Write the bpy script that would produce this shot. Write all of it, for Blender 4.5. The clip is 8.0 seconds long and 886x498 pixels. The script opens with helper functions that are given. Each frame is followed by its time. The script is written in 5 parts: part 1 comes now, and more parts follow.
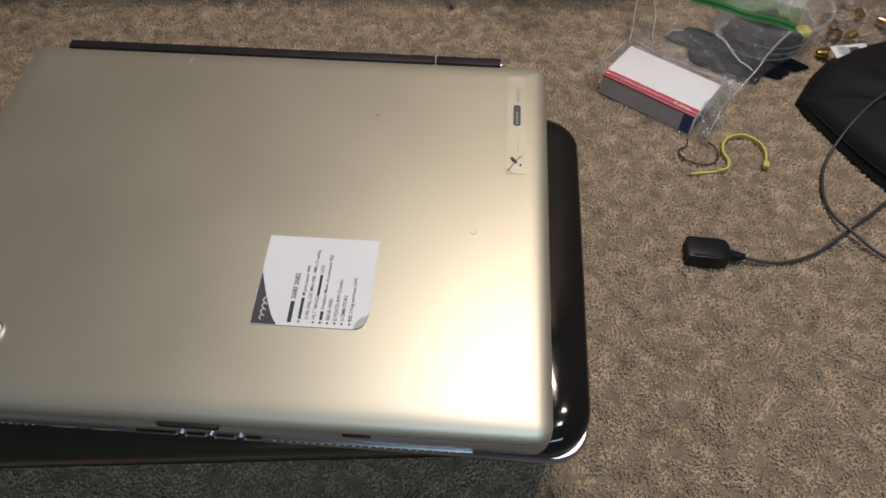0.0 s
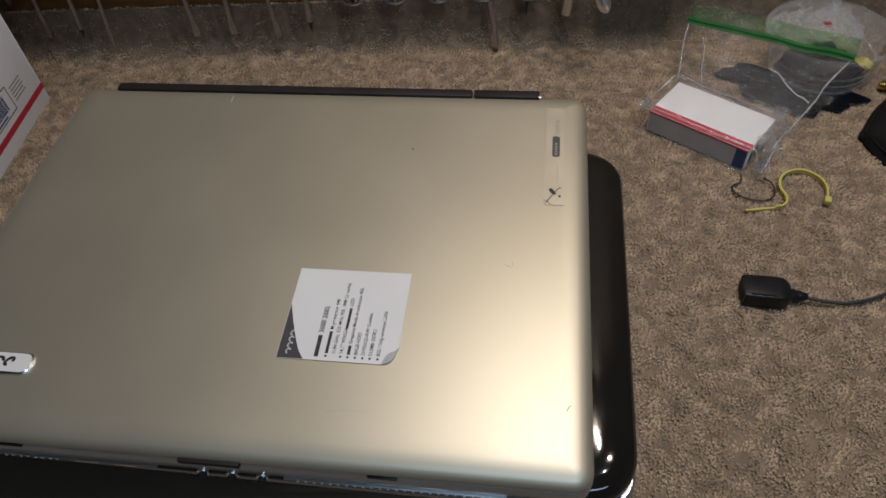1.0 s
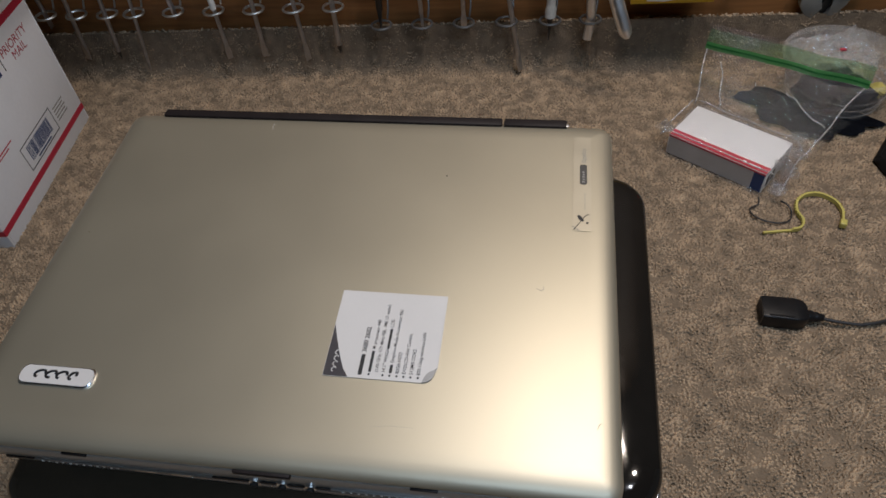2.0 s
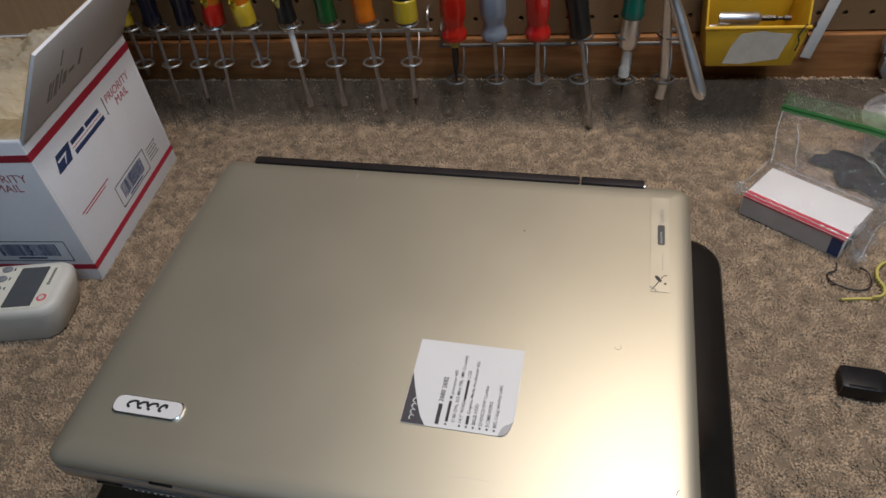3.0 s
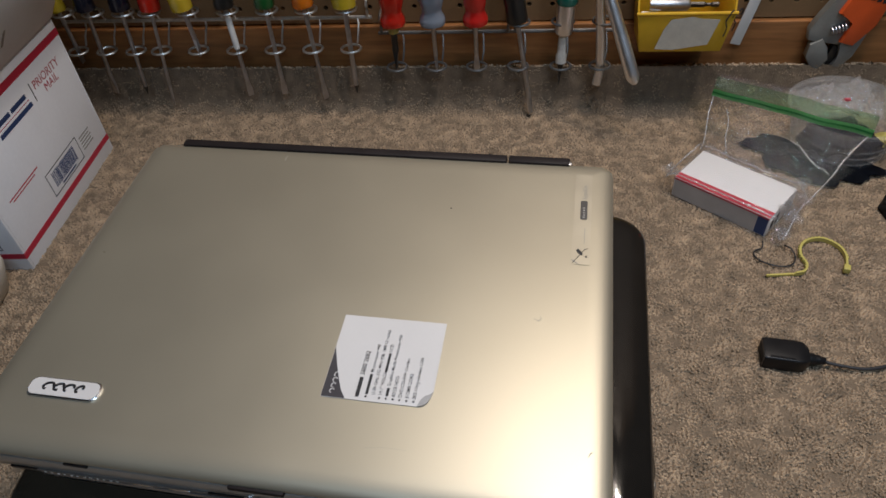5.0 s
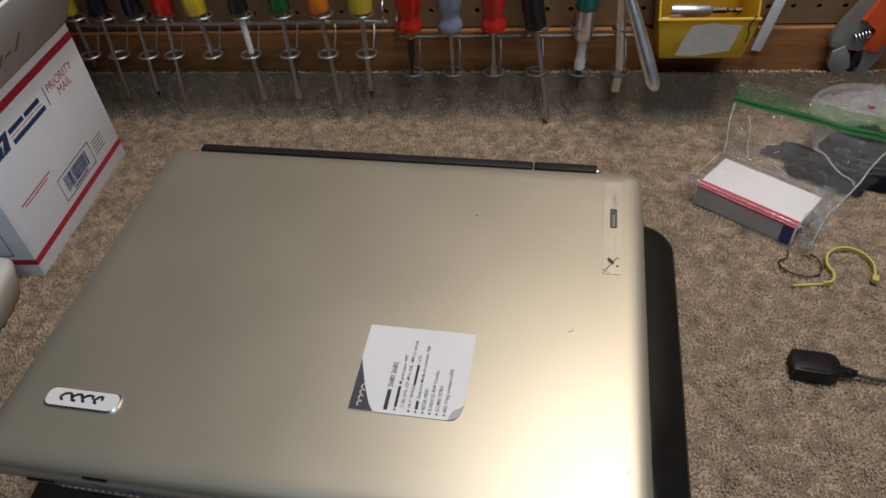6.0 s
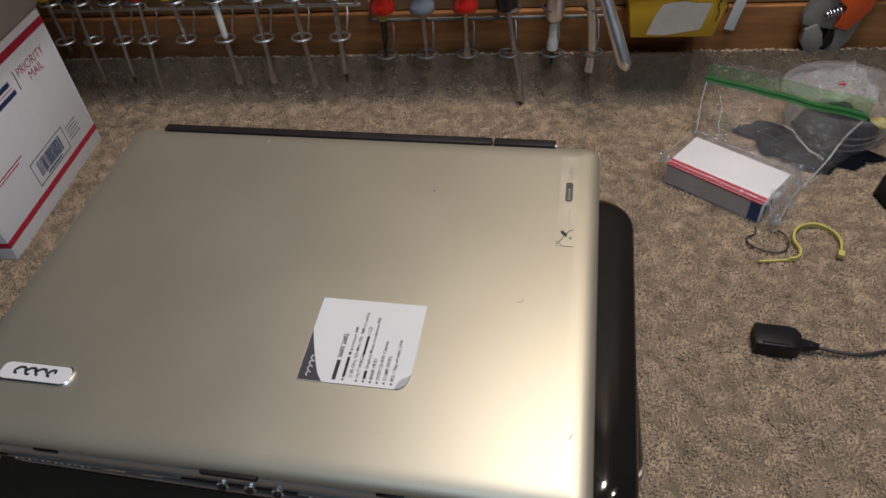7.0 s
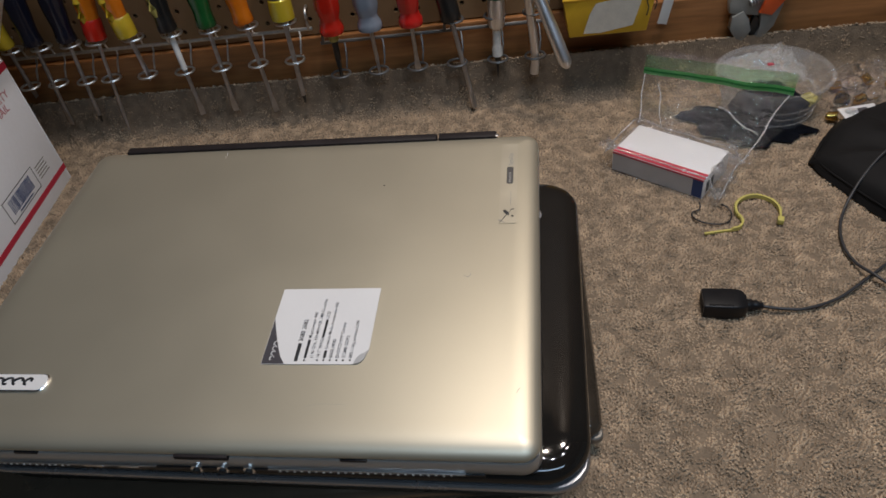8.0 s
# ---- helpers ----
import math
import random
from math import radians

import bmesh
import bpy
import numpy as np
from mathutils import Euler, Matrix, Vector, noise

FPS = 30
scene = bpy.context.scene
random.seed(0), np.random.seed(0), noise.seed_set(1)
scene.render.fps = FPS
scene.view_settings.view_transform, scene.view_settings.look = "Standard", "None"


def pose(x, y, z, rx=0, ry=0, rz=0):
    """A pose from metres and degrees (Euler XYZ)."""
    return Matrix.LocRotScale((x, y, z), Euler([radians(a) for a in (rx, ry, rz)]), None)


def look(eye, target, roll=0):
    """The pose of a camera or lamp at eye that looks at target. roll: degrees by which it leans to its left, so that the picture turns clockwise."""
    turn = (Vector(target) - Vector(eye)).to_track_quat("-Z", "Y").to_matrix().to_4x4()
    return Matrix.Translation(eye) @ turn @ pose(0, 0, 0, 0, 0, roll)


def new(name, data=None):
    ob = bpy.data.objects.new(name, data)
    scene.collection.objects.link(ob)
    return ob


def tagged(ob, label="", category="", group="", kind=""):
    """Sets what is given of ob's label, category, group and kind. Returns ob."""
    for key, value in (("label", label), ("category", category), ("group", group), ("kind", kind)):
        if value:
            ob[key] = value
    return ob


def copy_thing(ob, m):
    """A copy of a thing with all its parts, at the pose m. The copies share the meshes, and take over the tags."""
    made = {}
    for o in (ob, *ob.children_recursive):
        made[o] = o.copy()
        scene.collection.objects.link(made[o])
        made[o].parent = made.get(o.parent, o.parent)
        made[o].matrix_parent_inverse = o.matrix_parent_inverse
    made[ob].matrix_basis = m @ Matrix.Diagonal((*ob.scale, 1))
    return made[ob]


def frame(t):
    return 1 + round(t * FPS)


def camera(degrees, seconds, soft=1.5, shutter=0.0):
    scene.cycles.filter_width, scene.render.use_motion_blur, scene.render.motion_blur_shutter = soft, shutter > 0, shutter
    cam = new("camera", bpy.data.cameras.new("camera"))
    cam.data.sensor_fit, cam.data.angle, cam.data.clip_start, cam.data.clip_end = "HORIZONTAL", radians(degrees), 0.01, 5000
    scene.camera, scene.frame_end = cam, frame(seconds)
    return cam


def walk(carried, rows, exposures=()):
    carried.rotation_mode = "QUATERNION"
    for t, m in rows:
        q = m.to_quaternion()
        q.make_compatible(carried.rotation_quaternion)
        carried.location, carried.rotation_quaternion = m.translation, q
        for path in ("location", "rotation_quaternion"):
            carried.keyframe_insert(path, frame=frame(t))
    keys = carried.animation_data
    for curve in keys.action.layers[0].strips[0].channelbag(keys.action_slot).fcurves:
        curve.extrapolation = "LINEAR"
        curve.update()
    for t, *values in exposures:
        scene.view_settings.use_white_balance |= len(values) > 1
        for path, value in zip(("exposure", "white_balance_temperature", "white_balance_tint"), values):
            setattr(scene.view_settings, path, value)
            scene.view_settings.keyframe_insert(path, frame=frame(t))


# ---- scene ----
cam = camera(65.7, 8.0, soft=1.6)
PATH = [
    (0, (0.114, -0.263, 0.446), (0.125, 0.936, -1.155), 0.3),
    (0.2, (0.109, -0.262, 0.424), (0.011, 0.926, -1.182), -2.5),
    (0.3, (0.113, -0.26, 0.425), (0.003, 0.932, -1.178), -2.8),
    (0.4, (0.121, -0.255, 0.429), (0.015, 0.962, -1.155), -3.4),
    (0.5, (0.125, -0.254, 0.432), (0.023, 1.004, -1.119), -3.8),
    (0.7, (0.128, -0.253, 0.432), (0.011, 1.054, -1.076), -4.1),
    (1, (0.125, -0.262, 0.427), (-0.022, 1.053, -1.073), -5.1),
    (1.2, (0.129, -0.268, 0.423), (-0.03, 1.047, -1.075), -5.6),
    (2.3, (0.095, -0.272, 0.474), (-0.104, 1.08, -0.986), -5.3),
    (2.5, (0.085, -0.276, 0.486), (-0.156, 1.129, -0.916), -5.8),
    (2.6, (0.086, -0.272, 0.48), (-0.17, 1.147, -0.906), -6.1),
    (2.7, (0.091, -0.277, 0.474), (-0.199, 1.149, -0.898), -6.4),
    (3, (0.096, -0.275, 0.463), (-0.228, 1.133, -0.92), -6.9),
    (3.3, (0.091, -0.27, 0.457), (-0.245, 1.117, -0.945), -6.4),
    (3.5, (0.091, -0.269, 0.457), (-0.26, 1.113, -0.946), -6.5),
    (4, (0.116, -0.281, 0.451), (-0.213, 1.116, -0.942), -5.7),
    (4.3, (0.132, -0.286, 0.45), (-0.138, 1.126, -0.94), -5.0),
    (4.5, (0.137, -0.288, 0.452), (-0.114, 1.127, -0.938), -5.3),
    (4.7, (0.133, -0.287, 0.452), (-0.094, 1.128, -0.943), -4.9),
    (5.8, (0.104, -0.277, 0.45), (-0.122, 1.159, -0.923), -5.0),
    (6, (0.105, -0.277, 0.446), (-0.123, 1.156, -0.931), -4.7),
    (6.5, (0.116, -0.28, 0.442), (-0.116, 1.147, -0.94), -4.9),
    (7, (0.135, -0.284, 0.437), (-0.098, 1.134, -0.954), -5.4),
    (7.5, (0.148, -0.305, 0.429), (-0.105, 1.117, -0.954), -6.6),
    (7.6, (0.155, -0.312, 0.428), (-0.1, 1.112, -0.953), -7.3),
    (7.8, (0.164, -0.319, 0.434), (-0.079, 1.124, -0.929), -9.1),
    (8, (0.161, -0.321, 0.432), (-0.035, 1.157, -0.9), -9.1),
]
EXPOSURES = [(0.0, 0.05), (0.4, -0.28), (1.2, -0.30), (2.4, -0.15), (3.0, -0.02), (5.0, -0.05), (8.0, -0.05)]
walk(cam, [(t, look(eye, target, roll)) for t, eye, target, roll in PATH], EXPOSURES)

# ---- world, lamps ----
world = bpy.data.worlds.new("room_dark")
scene.world = world
world.use_nodes = True
world.node_tree.nodes["Background"].inputs[0].default_value = (0.9, 0.95, 1.0, 1)
world.node_tree.nodes["Background"].inputs[1].default_value = 0.02

LAMP = Vector((0.36, 0.18, 1.25))
LAMP_AIM = Vector((0.32, -0.06, 0.0))
LAMP_WATTS = 8.5
BULBS = [LAMP + Vector((0.18 * math.cos(a), 0.17 * math.sin(a), 0)) for a in [radians(20 + 60 * i) for i in range(6)]]
WARM, COOL = (1.0, 0.86, 0.73), (0.945, 0.935, 1.0)
for i, spot in enumerate(BULBS):
    lamp = bpy.data.lights.new("bulb_light", "SPOT")
    lamp.spot_size, lamp.spot_blend = radians(116), 1.0
    lamp.energy, lamp.shadow_soft_size, lamp.color = LAMP_WATTS, 0.016, WARM if i in (0, 1, 2) else COOL
    new("bulb_light", lamp).matrix_world = look(spot, spot + LAMP_AIM - LAMP)

# cool tube light on the ceiling in front of the bench
TUBE = Vector((0.50, -0.90, 1.53))
tube_lamp = bpy.data.lights.new("tube_light", "AREA")
tube_lamp.shape, tube_lamp.size, tube_lamp.size_y, tube_lamp.energy, tube_lamp.color = "RECTANGLE", 1.15, 0.22, 12.0, (0.54, 0.75, 1.0)
new("tube_light", tube_lamp).matrix_world = look(TUBE - Vector((0, 0, 0.012)), TUBE - Vector((0, 0, 1)))


# ---- builders ----
def thing(name, m, label, category, group="", kind=""):
    ob = new(name)
    ob.empty_display_size = 0.01
    ob.matrix_world = m
    return tagged(ob, label, category, group, kind)


def part(name, bm, material, parent, label="", smooth=True, m=None):
    me = bpy.data.meshes.new(name)
    bm.normal_update()
    bm.to_mesh(me)
    bm.free()
    me.materials.append(material)
    ob = new(name, me)
    if smooth:
        me.shade_smooth()
        me.set_sharp_from_angle(angle=radians(42))
    if parent is not None:
        ob.parent = parent
    if m is not None:
        ob.matrix_local = m
    return tagged(ob, label)


def box(bm, x0, x1, y0, y1, z0, z1, bevel=0.0, seg=2):
    made = bmesh.ops.create_cube(bm, size=1, matrix=Matrix.Translation(((x0 + x1) / 2, (y0 + y1) / 2, (z0 + z1) / 2)) @ Matrix.Diagonal((x1 - x0, y1 - y0, z1 - z0, 1)))
    if bevel:
        edges = {e for v in made["verts"] for e in v.link_edges}
        bmesh.ops.bevel(bm, geom=list(edges), offset=bevel, segments=seg, affect="EDGES", profile=0.5)
    return bm


def boxed(*a, **k):
    return box(bmesh.new(), *a, **k)


def rounded(w, d, r, n=8):
    """Outline of a rounded rectangle about the origin, anticlockwise."""
    out = []
    for i, (cx, cy) in enumerate(((w / 2 - r, d / 2 - r), (-w / 2 + r, d / 2 - r), (-w / 2 + r, -d / 2 + r), (w / 2 - r, -d / 2 + r))):
        out += [(cx + r * math.cos(math.pi / 2 * (i + j / n)), cy + r * math.sin(math.pi / 2 * (i + j / n))) for j in range(n + 1)]
    return out


def loft(bm, rings, close=True, caps=(True, True)):
    """Skin between rings of points of equal number."""
    rows = [[bm.verts.new(p) for p in ring] for ring in rings]
    n = len(rows[0])
    for a, b in zip(rows, rows[1:]):
        for i in range(n if close else n - 1):
            bm.faces.new((a[i], a[(i + 1) % n], b[(i + 1) % n], b[i]))
    if close and caps[0]:
        bm.faces.new(rows[0][::-1])
    if close and caps[1]:
        bm.faces.new(rows[-1])
    return bm


def slab(w, d, r, layers, n=8):
    """A rounded slab; layers from below: (inset, z)."""
    return loft(bmesh.new(), [[(x, y, z) for x, y in rounded(w - 2 * i, d - 2 * i, max(r - i, 0.0006), n)] for i, z in layers])


def lathe(profile, n=20, flute=0, depth=0.0, span=None):
    """Turned about z; profile from below: (radius, z). flute: number of grooves, between the heights of span."""
    rings = []
    for r, z in profile:
        ring = []
        for i in range(n):
            a = 2 * math.pi * i / n
            k = 1 - depth * (0.5 + 0.5 * math.cos(flute * a)) if flute and span and span[0] <= z <= span[1] else 1
            ring.append((r * k * math.cos(a), r * k * math.sin(a), z))
        rings.append(ring)
    return loft(bmesh.new(), rings)


def tube(points, r, n=8, bm=None, closed=False, taper=None):
    bm = bm or bmesh.new()
    pts = [Vector(p) for p in points]
    rings = []
    for i, p in enumerate(pts):
        if closed:
            d = pts[(i + 1) % len(pts)] - pts[i - 1]
        else:
            d = pts[min(i + 1, len(pts) - 1)] - pts[max(i - 1, 0)]
        q = d.normalized().to_track_quat("Z", "Y")
        rr = r if taper is None else r * taper[i]
        rings.append([p + q @ Vector((rr * math.cos(2 * math.pi * j / n), rr * math.sin(2 * math.pi * j / n), 0)) for j in range(n)])
    if closed:
        rings.append(rings[0])
        rows = [[bm.verts.new(p) for p in ring] for ring in rings[:-1]]
        for a, b in zip(rows, rows[1:] + rows[:1]):
            for i in range(n):
                bm.faces.new((a[i], a[(i + 1) % n], b[(i + 1) % n], b[i]))
        return bm
    return loft(bm, rings)


def smooth_path(points, per=8):
    """Catmull-Rom through the points."""
    p = [Vector(q) for q in points]
    p = [2 * p[0] - p[1]] + p + [2 * p[-1] - p[-2]]
    out = []
    for i in range(1, len(p) - 2):
        a, b, c, d = p[i - 1:i + 3]
        for j in range(per):
            t = j / per
            out.append(0.5 * (2 * b + (c - a) * t + (2 * a - 5 * b + 4 * c - d) * t * t + (3 * b - a - 3 * c + d) * t ** 3))
    return out + [p[-2]]


def prism(outline, z0, z1, bevel=0.0):
    bm = loft(bmesh.new(), [[(x, y, z0) for x, y in outline], [(x, y, z1) for x, y in outline]])
    if bevel:
        edges = [e for e in bm.edges if abs(e.verts[0].co.z - e.verts[1].co.z) < 1e-9]
        bmesh.ops.bevel(bm, geom=edges, offset=bevel, segments=2, affect="EDGES", profile=0.5)
    return bm


def sheet(nx, ny, place):
    """An open grid; place(a, b) with a, b from 0 to 1."""
    bm = bmesh.new()
    rows = [[bm.verts.new(place(i / nx, j / ny)) for i in range(nx + 1)] for j in range(ny + 1)]
    for j in range(ny):
        for i in range(nx):
            bm.faces.new((rows[j][i], rows[j][i + 1], rows[j + 1][i + 1], rows[j + 1][i]))
    return bm


def thick(bm, t):
    bmesh.ops.solidify(bm, geom=bm.faces[:], thickness=t)
    return bm


def lettering(body, size, material, parent, m, label="", bold=0.0, align="LEFT"):
    """Flat printed letters in the built-in font, as a mesh."""
    cu = bpy.data.curves.new("printed_text", "FONT")
    cu.body, cu.size, cu.offset, cu.align_x, cu.resolution_u = body, size, bold, align, 3
    tmp = bpy.data.objects.new("printed_text", cu)
    scene.collection.objects.link(tmp)
    me = bpy.data.meshes.new_from_object(tmp.evaluated_get(bpy.context.evaluated_depsgraph_get()))
    bpy.data.objects.remove(tmp)
    bpy.data.curves.remove(cu)
    me.name = "printed_text"
    me.materials.clear()
    me.materials.append(material)
    ob = new("printed_text", me)
    ob.parent = parent
    ob.matrix_local = m
    return tagged(ob, label)


def flat(x0, x1, y0, y1, z, h=0.00015):
    return boxed(x0, x1, y0, y1, z, z + h)


# ---- materials ----
def mat(name, col, rough=0.5, metal=0.0, var=0.12, scale=60.0, bump=0.05, fine=900.0, coat=0.0, island=0.0, trans=0.0, ior=1.45, stretch=(1, 1, 1), rvar=0.1, dist=0.0006, spec=0.5):
    m = bpy.data.materials.new(name)
    m.use_nodes = True
    nt = m.node_tree
    n, ln = nt.nodes, nt.links
    b = n["Principled BSDF"]
    b.inputs["Metallic"].default_value = metal
    b.inputs["Coat Weight"].default_value = coat
    b.inputs["Coat Roughness"].default_value = 0.06
    b.inputs["Transmission Weight"].default_value = trans
    b.inputs["IOR"].default_value = ior
    b.inputs["Specular IOR Level"].default_value = spec
    co = n.new("ShaderNodeTexCoord")
    mp = n.new("ShaderNodeMapping")
    mp.inputs["Scale"].default_value = stretch
    ln.new(co.outputs["Object"], mp.inputs["Vector"])
    big = n.new("ShaderNodeTexNoise")
    big.inputs["Scale"].default_value, big.inputs["Detail"].default_value = scale, 5
    small = n.new("ShaderNodeTexNoise")
    small.inputs["Scale"].default_value, small.inputs["Detail"].default_value = fine, 3
    ln.new(mp.outputs[0], big.inputs["Vector"])
    ln.new(mp.outputs[0], small.inputs["Vector"])
    mix = n.new("ShaderNodeMath")
    mix.operation = "ADD"
    ln.new(big.outputs["Fac"], mix.inputs[0])
    half = n.new("ShaderNodeMath")
    half.operation, half.inputs[1].default_value = "MULTIPLY", 0.6
    ln.new(small.outputs["Fac"], half.inputs[0])
    ln.new(half.outputs[0], mix.inputs[1])
    span = n.new("ShaderNodeMapRange")
    span.inputs["From Min"].default_value, span.inputs["From Max"].default_value = 0.5, 1.1
    span.inputs["To Min"].default_value, span.inputs["To Max"].default_value = 1 - var, 1 + var
    ln.new(mix.outputs[0], span.inputs["Value"])
    fac = span.outputs[0]
    if island:
        geo = n.new("ShaderNodeNewGeometry")
        isl = n.new("ShaderNodeMapRange")
        isl.inputs["To Min"].default_value, isl.inputs["To Max"].default_value = 1 - island, 1 + island
        ln.new(geo.outputs["Random Per Island"], isl.inputs["Value"])
        mul = n.new("ShaderNodeMath")
        mul.operation = "MULTIPLY"
        ln.new(fac, mul.inputs[0])
        ln.new(isl.outputs[0], mul.inputs[1])
        fac = mul.outputs[0]
    tint = n.new("ShaderNodeVectorMath")
    tint.operation = "SCALE"
    tint.inputs[0].default_value = col[:3]
    ln.new(fac, tint.inputs["Scale"])
    ln.new(tint.outputs[0], b.inputs["Base Color"])
    rr = n.new("ShaderNodeMapRange")
    rr.inputs["From Min"].default_value, rr.inputs["From Max"].default_value = 0.3, 0.7
    rr.inputs["To Min"].default_value, rr.inputs["To Max"].default_value = max(rough * (1 - rvar), 0.01), min(rough * (1 + rvar), 1)
    ln.new(big.outputs["Fac"], rr.inputs["Value"])
    ln.new(rr.outputs[0], b.inputs["Roughness"])
    if bump:
        bp = n.new("ShaderNodeBump")
        bp.inputs["Strength"].default_value, bp.inputs["Distance"].default_value = bump, dist
        ln.new(small.outputs["Fac"], bp.inputs["Height"])
        ln.new(bp.outputs[0], b.inputs["Normal"])
    return m


def clear_film(name, tint=(1, 1, 1), gloss=0.12, rough=0.08, haze=0.0, milk=(0.75, 0.75, 0.75)):
    """Thin clear plastic film: it lets light through and glints."""
    m = bpy.data.materials.new(name)
    m.use_nodes = True
    n, ln = m.node_tree.nodes, m.node_tree.links
    n.remove(n["Principled BSDF"])
    out = n["Material Output"]
    tr, gl, df = n.new("ShaderNodeBsdfTransparent"), n.new("ShaderNodeBsdfGlossy"), n.new("ShaderNodeBsdfDiffuse")
    tr.inputs[0].default_value = (*tint, 1)
    df.inputs[0].default_value = (*milk, 1)
    gl.inputs["Roughness"].default_value = rough
    no = n.new("ShaderNodeTexNoise")
    no.inputs["Scale"].default_value = 120
    bp = n.new("ShaderNodeBump")
    bp.inputs["Strength"].default_value, bp.inputs["Distance"].default_value = 0.6, 0.002
    ln.new(no.outputs[0], bp.inputs["Height"])
    ln.new(bp.outputs[0], gl.inputs["Normal"])
    fr = n.new("ShaderNodeLayerWeight")
    steep = n.new("ShaderNodeMath")
    steep.operation, steep.inputs[1].default_value = "POWER", 4.0
    ln.new(fr.outputs["Facing"], steep.inputs[0])
    ad = n.new("ShaderNodeMath")
    ad.operation, ad.inputs[1].default_value, ad.inputs[2].default_value = "MULTIPLY_ADD", 0.45, 0.025 + gloss * 0.5
    ln.new(steep.outputs[0], ad.inputs[0])
    m1, m2 = n.new("ShaderNodeMixShader"), n.new("ShaderNodeMixShader")
    m1.inputs[0].default_value = haze
    ln.new(tr.outputs[0], m1.inputs[1])
    ln.new(df.outputs[0], m1.inputs[2])
    ln.new(ad.outputs[0], m2.inputs[0])
    ln.new(m1.outputs[0], m2.inputs[1])
    ln.new(gl.outputs[0], m2.inputs[2])
    ln.new(m2.outputs[0], out.inputs["Surface"])
    return m


CARPET = mat("carpet_backing", (0.18, 0.132, 0.088), 0.95, var=0.35, scale=90, bump=0.6, fine=600, dist=0.002)
TUFT = mat("carpet_yarn", (0.352, 0.258, 0.170), 0.9, var=0.62, scale=75, bump=0.2, fine=1500, island=0.12)
PEG = mat("hardboard_brown", (0.20, 0.118, 0.056), 0.55, var=0.18, scale=14, bump=0.1, fine=700)
PLANK = mat("stained_pine", (0.30, 0.128, 0.044), 0.42, var=0.5, scale=9, bump=0.15, fine=60, stretch=(0.35, 4, 4), coat=0.2)
PLASTER = mat("painted_wall", (0.60, 0.56, 0.50), 0.85, var=0.06, scale=5, bump=0.1, fine=200)
DARK = mat("dark_gap", (0.02, 0.018, 0.016), 0.8, var=0.2)
SILVER = mat("champagne_silver_paint", (0.480, 0.437, 0.338), 0.45, 0.74, var=0.02, scale=16, bump=0.025, fine=2200, rvar=0.04)
SILVER_BASE = mat("grey_silver_plastic", (0.41, 0.395, 0.37), 0.36, 0.6, var=0.06, bump=0.04)
HINGE = mat("hinge_dark_grey", (0.020, 0.016, 0.016), 0.5, 0.0, var=0.2, bump=0.05, spec=0.15)
GLOSS_BLACK = mat("piano_black", (0.010, 0.009, 0.008), 0.05, var=0.2, bump=0.006, scale=22, fine=60, rvar=0.5)
BLACK = mat("black_plastic", (0.009, 0.009, 0.010), 0.35, var=0.2, bump=0.06, spec=0.3)
BRONZE = mat("bronze_gloss_lid", (0.11, 0.085, 0.06), 0.18, 0.6, var=0.08, bump=0.01, coat=0.5)
CHROME = mat("chrome", (0.86, 0.87, 0.89), 0.24, 1.0, var=0.05, bump=0.02)
SATIN_CHROME = mat("satin_chrome", (0.88, 0.89, 0.92), 0.36, 1.0, var=0.08, bump=0.04)
STEEL = mat("steel_shaft", (0.52, 0.52, 0.54), 0.40, 1.0, var=0.2, scale=150, bump=0.05)
WIRE = mat("zinc_wire", (0.66, 0.65, 0.62), 0.42, 1.0, var=0.2, scale=200, bump=0.1)
DARK_STEEL = mat("blackened_steel", (0.06, 0.055, 0.05), 0.4, 0.8, var=0.3)
WHITE_STICKER = mat("white_sticker", (0.64, 0.62, 0.60), 0.42, var=0.03, bump=0.03, scale=30)
STICKER_DARK = mat("sticker_dark_print", (0.055, 0.05, 0.055), 0.4, var=0.1, bump=0.0)
INK = mat("black_ink", (0.02, 0.02, 0.022), 0.5, var=0.1, bump=0.0)
GREY_INK = mat("grey_ink", (0.30, 0.29, 0.27), 0.5, var=0.1, bump=0.0)
RED_INK = mat("red_ink", (0.42, 0.02, 0.045), 0.5, var=0.08, bump=0.0)
NAVY_INK = mat("navy_ink", (0.025, 0.05, 0.14), 0.5, var=0.1, bump=0.0)
CARD_WHITE = mat("white_box_card", (0.80, 0.81, 0.84), 0.6, var=0.04, scale=18, bump=0.12, fine=250)
CARD_BROWN = mat("brown_cardboard", (0.40, 0.26, 0.145), 0.8, var=0.12, scale=30, bump=0.2, fine=300, stretch=(6, 1, 1))
BUBBLE = clear_film("bubble_wrap_film", (0.95, 0.90, 0.76), 0.3, 0.16, 0.42, (0.85, 0.74, 0.52))
# milky white diffuse paints the glints along the film's folds
GLINT_FOLD = clear_film("glint_fold_film", (0.95, 0.95, 0.95), 0.6, 0.2, 0.35, (0.92, 0.92, 0.92))
BAG = clear_film("clear_bag_film", (0.99, 0.99, 0.99), 0.08, 0.10, 0.012)
TUB = clear_film("frosted_tub_plastic", (0.99, 0.99, 0.99), 0.05, 0.20, 0.08, (0.90, 0.90, 0.89))
ZIP_GREEN = mat("green_zip", (0.10, 0.34, 0.11), 0.35, var=0.1, bump=0.05, trans=0.3)
PACK_WHITE = mat("glossy_white_card", (0.78, 0.76, 0.75), 0.35, var=0.03, bump=0.03)
PACK_RED = mat("pack_red_band", (0.50, 0.035, 0.06), 0.35, var=0.06, bump=0.02)
